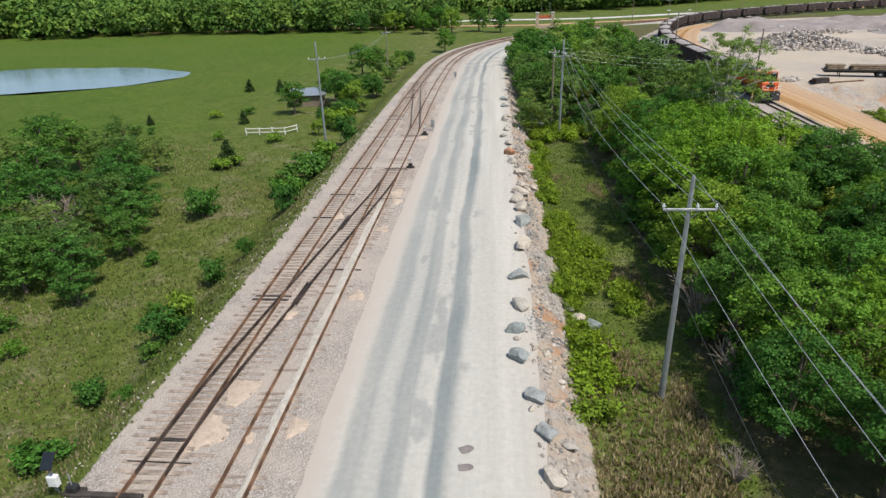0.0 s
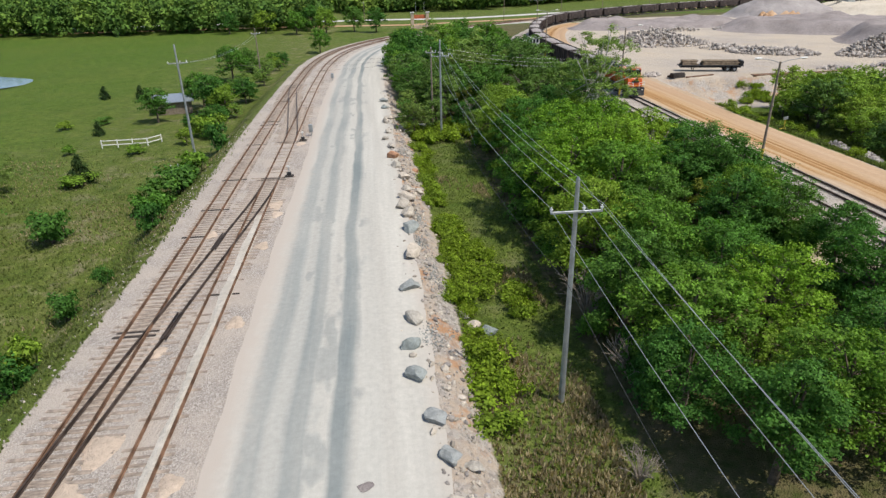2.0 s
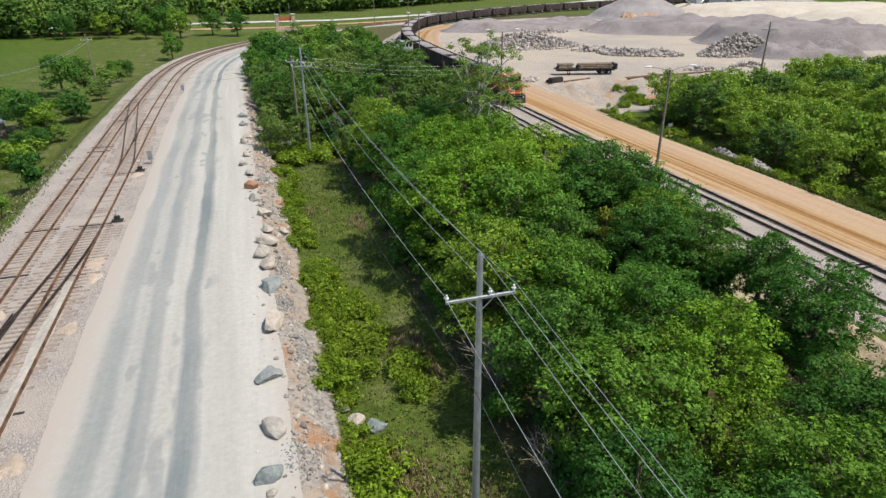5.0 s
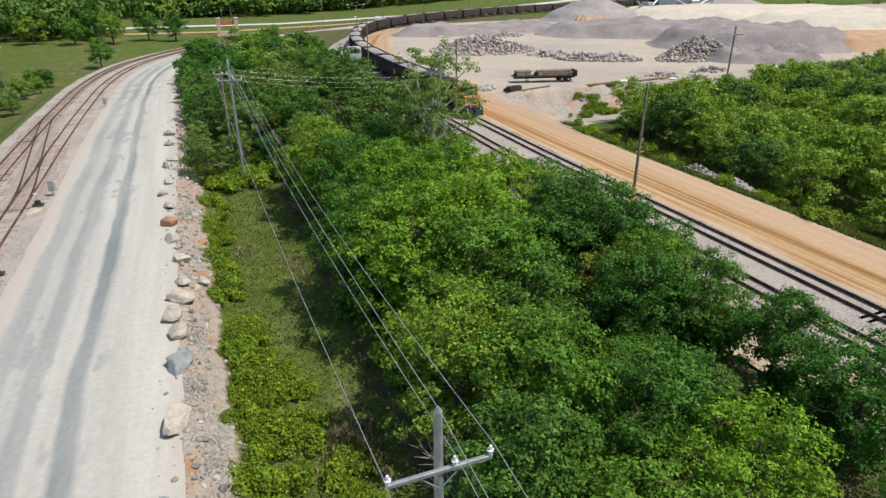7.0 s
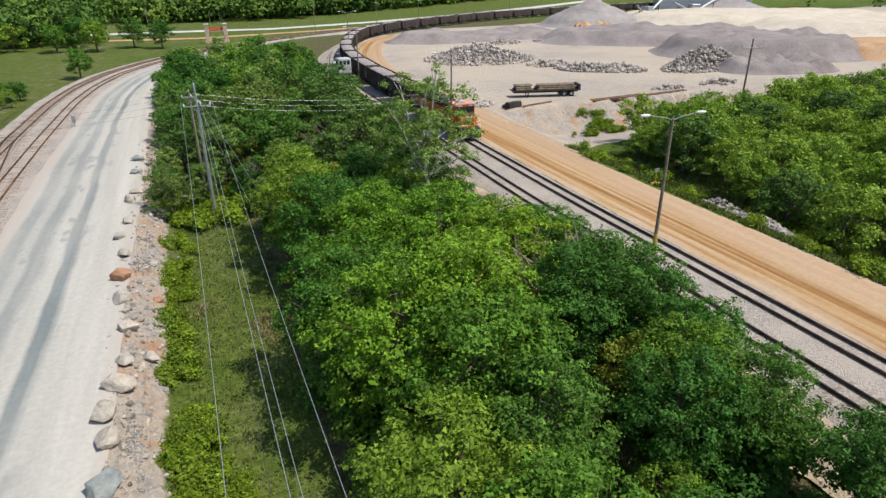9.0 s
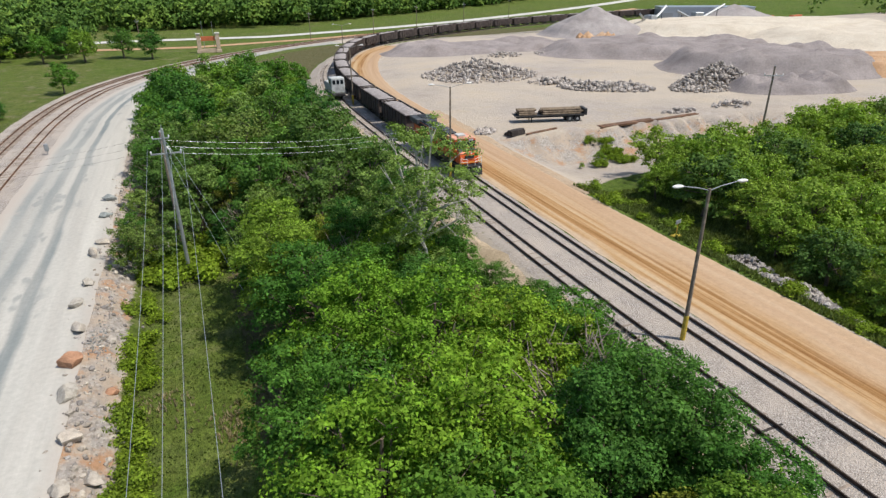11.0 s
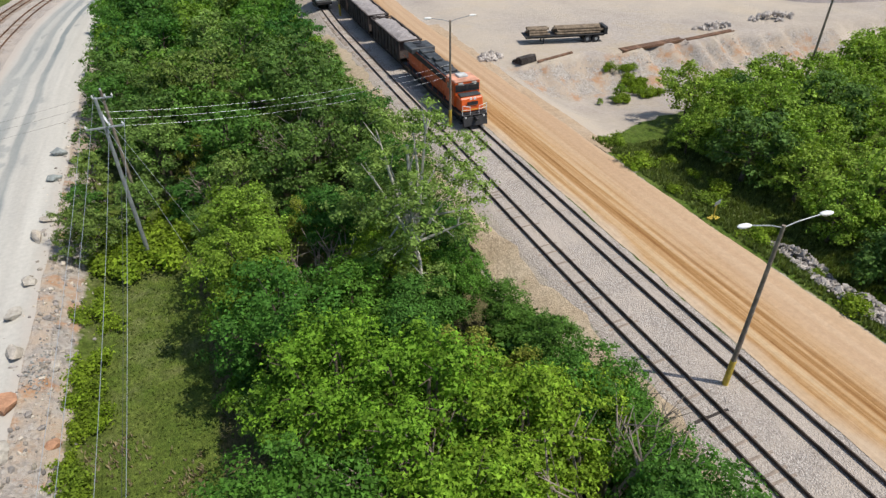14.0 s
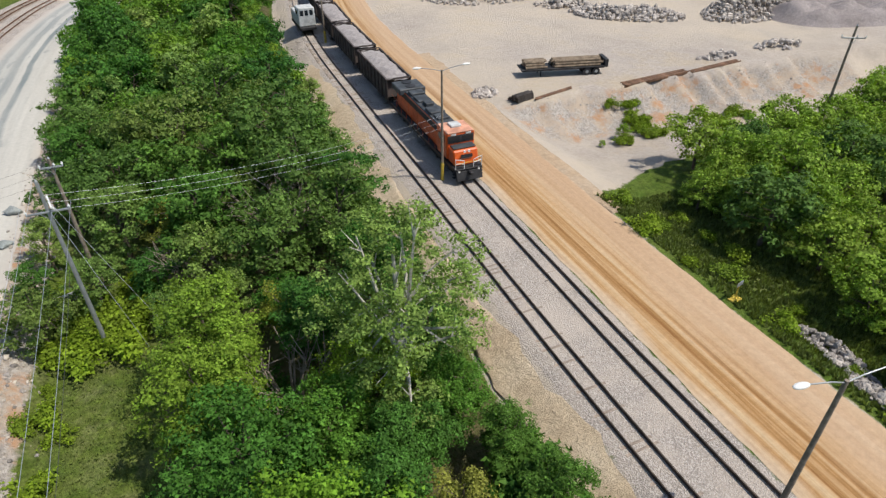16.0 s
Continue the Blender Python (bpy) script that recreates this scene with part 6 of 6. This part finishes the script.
for x, y, top, wide in ((-24.4, 25.6, 1.6, 1.0), (-23.8, 20.0, 1.7, 1.2), (-23.4, 40.6, 2.2, 0.8), (-22.4, 31.4, 2.2, 1.0), (-22.2, 33.4, 2.4, 0.8), (-23.0, 29.8, 1.2, 1.0), (-31.1, 55.5, 3.0, 1.0),
                        (-36.0, 72.0, 1.6, 1.8), (-21.6, 43.4, 1.5, 0.7), (-21.3, 53.0, 2.6, 0.7), (-21.0, 55.0, 2.6, 0.7), (-23.6, 63.0, 3.0, 1.2), (-22.6, 66.5, 3.2, 1.2), (-21.6, 70.5, 2.8, 1.1), (-24.5, 61.0, 2.4, 1.1),
                        (-22.4, 84.0, 3.4, 0.8), (-35, 87.5, 1.4, 1.6), (-27, 97, 3.2, 1.3), (-30, 22, 1.2, 1.0), (-27.5, 17.5, 1.3, 1.2), (-33, 30, 1.2, 1.0), (-36, 33, 1.2, 1.2), (-30.5, 44, 1.2, 1.0),
                        (-52, 105, 1.4, 1.4), (-47, 108, 1.3, 1.6), (-44, 88, 1.4, 1.0), (-57, 92, 1.2, 1.0), (-26, 36, 0.9, 1.0), (-20.6, 23.5, 0.8, 1.0)):
    BUSH[R.randrange(2)].put(x, y, top, wide)
for x, y, top in ((-36.2, 74.0, 3.6), (-44.5, 100.0, 2.4), (-55.8, 132, 2.8), (-48.4, 131, 2.8), (-61, 99, 1.8)):
    CEDAR.put(x, y, top)
for k in range(34):
    y = 92 + k * 2.6 + R.uniform(-1, 1)
    FAR[R.randrange(3)].put(float(west(y)) - 8.5 - R.uniform(0, 6), y, R.uniform(2.2, 4.2), 1.2)
for x, y, top in ((-30, 113, 7), (-33, 119, 6.5), (-27, 110, 5.5), (-34, 150, 8), (-31, 154, 7), (-38, 108, 6), (-26, 122, 5)):
    FAR[R.randrange(2)].put(x, y, top, 1.1)
FAR[0].put(-17.8, 201, 7.5, 1.05)
for x, y, top in ((-20, 262, 10), (-9, 268, 10), (-32, 264, 9), (-45, 270, 9), (0, 262, 9.5), (-60, 272, 9), (-27, 276, 10)):
    FAR[R.randrange(2)].put(x, y, top, 1.15)
# bank weeds and low growth under the wires
for k in range(64):
    y = R.uniform(26, 92)
    if R.random() < 0.12:
        y = R.uniform(14, 30)
    x = float(west(y)) + R.gauss(20.4, 0.4) if y > 33 else R.uniform(4.6, 6.6)
    WEEDS[k % 2].put(x, y, R.uniform(0.5, 1.0), R.uniform(0.8, 1.3))
for k in range(34):
    t = R.random()
    WEEDS[k % 2].put(5.0 + 3.6 * t + R.gauss(0, 0.5), 53 - 19 * t + R.gauss(0, 1.2), R.uniform(0.4, 0.9), R.uniform(0.7, 1.2))
for k in range(22):
    WEEDS[k % 2].put(R.uniform(5.5, 11.5), R.uniform(81.5, 89), R.uniform(0.6, 1.4), R.uniform(1.0, 1.3))
for k in range(14):
    WEEDS[k % 2].put(R.gauss(64, 0.9), R.uniform(97, 101.5), R.uniform(0.5, 1.0), R.uniform(0.7, 1.0))
for k in range(20):
    WEEDS[k % 2].put(R.uniform(58, 80), 95.6 + R.gauss(0, 0.7), R.uniform(0.4, 0.9), R.uniform(0.8, 1.2))
for k in range(26):
    WEEDS[k % 2].put(R.uniform(47.6, 53.5), R.uniform(44, 84), R.uniform(0.4, 0.9), R.uniform(0.9, 1.5))


def blades(name, label, places, h, width, material):
    """Grass tufts: three crossed blades each, in one mesh."""
    p = np.asarray(places, float)
    n = len(p)
    vs, fs = [], []
    for k in range(3):
        a = NR.uniform(0, 6.28, n)
        hh = h * NR.uniform(0.5, 1.3, n)
        dx, dy = np.cos(a), np.sin(a)
        lean = NR.uniform(0.1, 0.6, n) * hh
        b = NR.uniform(0, 6.28, n)
        w = width * NR.uniform(0.6, 1.4, n)
        v = np.stack([np.stack([p[:, 0] - dx * w, p[:, 1] - dy * w, p[:, 2] - 0.02], 1), np.stack([p[:, 0] + dx * w, p[:, 1] + dy * w, p[:, 2] - 0.02], 1),
                      np.stack([p[:, 0] + np.cos(b) * lean, p[:, 1] + np.sin(b) * lean, p[:, 2] + hh], 1)], 1).reshape(-1, 3)
        fs.append(np.arange(n * 3).reshape(-1, 3) + k * n * 3)
        vs.append(v)
    tagged(new(name, quick_mesh(name, np.concatenate(vs), np.concatenate(fs), material)), label, "grass", kind="stuff")


def scatter(n, x0, x1, y0, y1, keep):
    x, y = NR.uniform(x0, x1, n), NR.uniform(y0, y1, n)
    ok = keep(x, y) & (NR.random(n) < 0.75)
    x, y = x[ok], y[ok]
    return np.stack([x, y, gz(x, y)], 1)


blades("grass", "uneven meadow grass beside the ballast", scatter(40000, -56, -18.2, 12, 100, lambda x, y: NR.random(len(x)) < 1 - sstep(30, 100, y)), 0.2, 0.07, M_GRASS)
blades("grass", "rough grass in the ditch below the wires", scatter(10000, 4.4, 12, 10, 90, lambda x, y: x < 99), 0.13, 0.06, M_GRASS)
blades("dry_grass", "dry straw-coloured grass round the pole's foot", scatter(34000, 4.2, 10.5, 12, 66, lambda x, y: hash_noise(x + 3, y, 2.0) + NR.normal(0, 0.25, len(x)) > -0.15 + 0.8 * sstep(31, 38, y)), 0.32, 0.06, M_STRAW)
blades("dry_grass", "dry straw-coloured grass patches in the meadow", scatter(16000, -50, -19, 12, 85, lambda x, y: hash_noise(x + 9, y + 4, 3.2) + NR.normal(0, 0.25, len(x)) > 0.25), 0.22, 0.05, M_STRAW)
blades("grass", "green grass on the bank east of the dirt road", scatter(24000, 47.2, 58, 40, 83, lambda x, y: x < 99), 0.3, 0.08, M_GRASS)


def far_woods():
    """Distant woods on the rising ground: crowns of leaf clumps in one mesh."""
    vs, fs, base = [], [], 0
    rng = np.random.default_rng(77)
    spots = []
    for _ in range(620):
        spots.append((rng.uniform(-330, -24), rng.uniform(279, 320), rng.uniform(7, 17)))
    for _ in range(1500):
        spots.append((rng.uniform(-420, 260), rng.uniform(375, 470), rng.uniform(10, 15)))
    for _ in range(500):
        spots.append((rng.uniform(150, 420), rng.uniform(395, 560), rng.uniform(10, 15)))
    for _ in range(2600):
        a = rng.uniform(radians(-75), radians(75))
        d = rng.uniform(470, 1150)
        spots.append((d * math.sin(a), d * math.cos(a), rng.uniform(12, 17)))
    for _ in range(520):
        x = rng.uniform(-20, 450)
        spots.append((x, 376 + max(0, x - 50) * 0.5 + rng.uniform(0, 45), rng.uniform(9, 15)))
    for x, y, h in spots:
        if y < 372 and y > 315:
            continue
        if y > 315 and y < 372 + max(0, x - 50) * 0.5:
            continue
        g = ground_at(x, y)
        dist = math.hypot(x, y)
        n, s = (150, 1.35) if dist < 340 else ((90, 1.9) if dist < 500 else (40, 3.4))
        r = h * rng.uniform(0.34, 0.5)
        cs = [(x + rng.uniform(-r, r) * 0.6, y + rng.uniform(-r, r) * 0.6, g + h * q) for q in (0.25, 0.45, 0.62, 0.78)]
        v, f = leaf_cloud(cs, [r * 0.75, r * 0.85, r * 0.8, r * 0.55], n, s, int(rng.integers(1 << 30)), fill=0.1)
        vs.append(v)
        fs.append(f + base)
        base += len(v)
    me = quick_mesh("far_woods", np.concatenate(vs), np.concatenate(fs), M_FAR)
    tagged(new("far_woods", me), "dense green woods covering the distant rise", "woods", kind="stuff")


def far_leaf_material():
    m = Mat("far_leaf", 0.7, spec=0.08)
    tone = m.ramp(m.noise(0.085, 3, rough=0.7), (0.32, (0.045, 0.095, 0.022)), (0.5, (0.085, 0.16, 0.028)), (0.66, (0.15, 0.225, 0.038)))
    m.color(m.mix(1.0, tone, m.ramp(m.island(), (0.0, 0.65), (1.0, 1.35)), "MULTIPLY"))
    return m.m


M_FAR = far_leaf_material()
far_woods()

# ---- from plan units to metres ----
for ob in list(scene.collection.objects):
    if ob.parent is None and ob.type in {"MESH", "EMPTY"}:
        ob.matrix_basis = Matrix.Scale(UNIT, 4) @ ob.matrix_basis
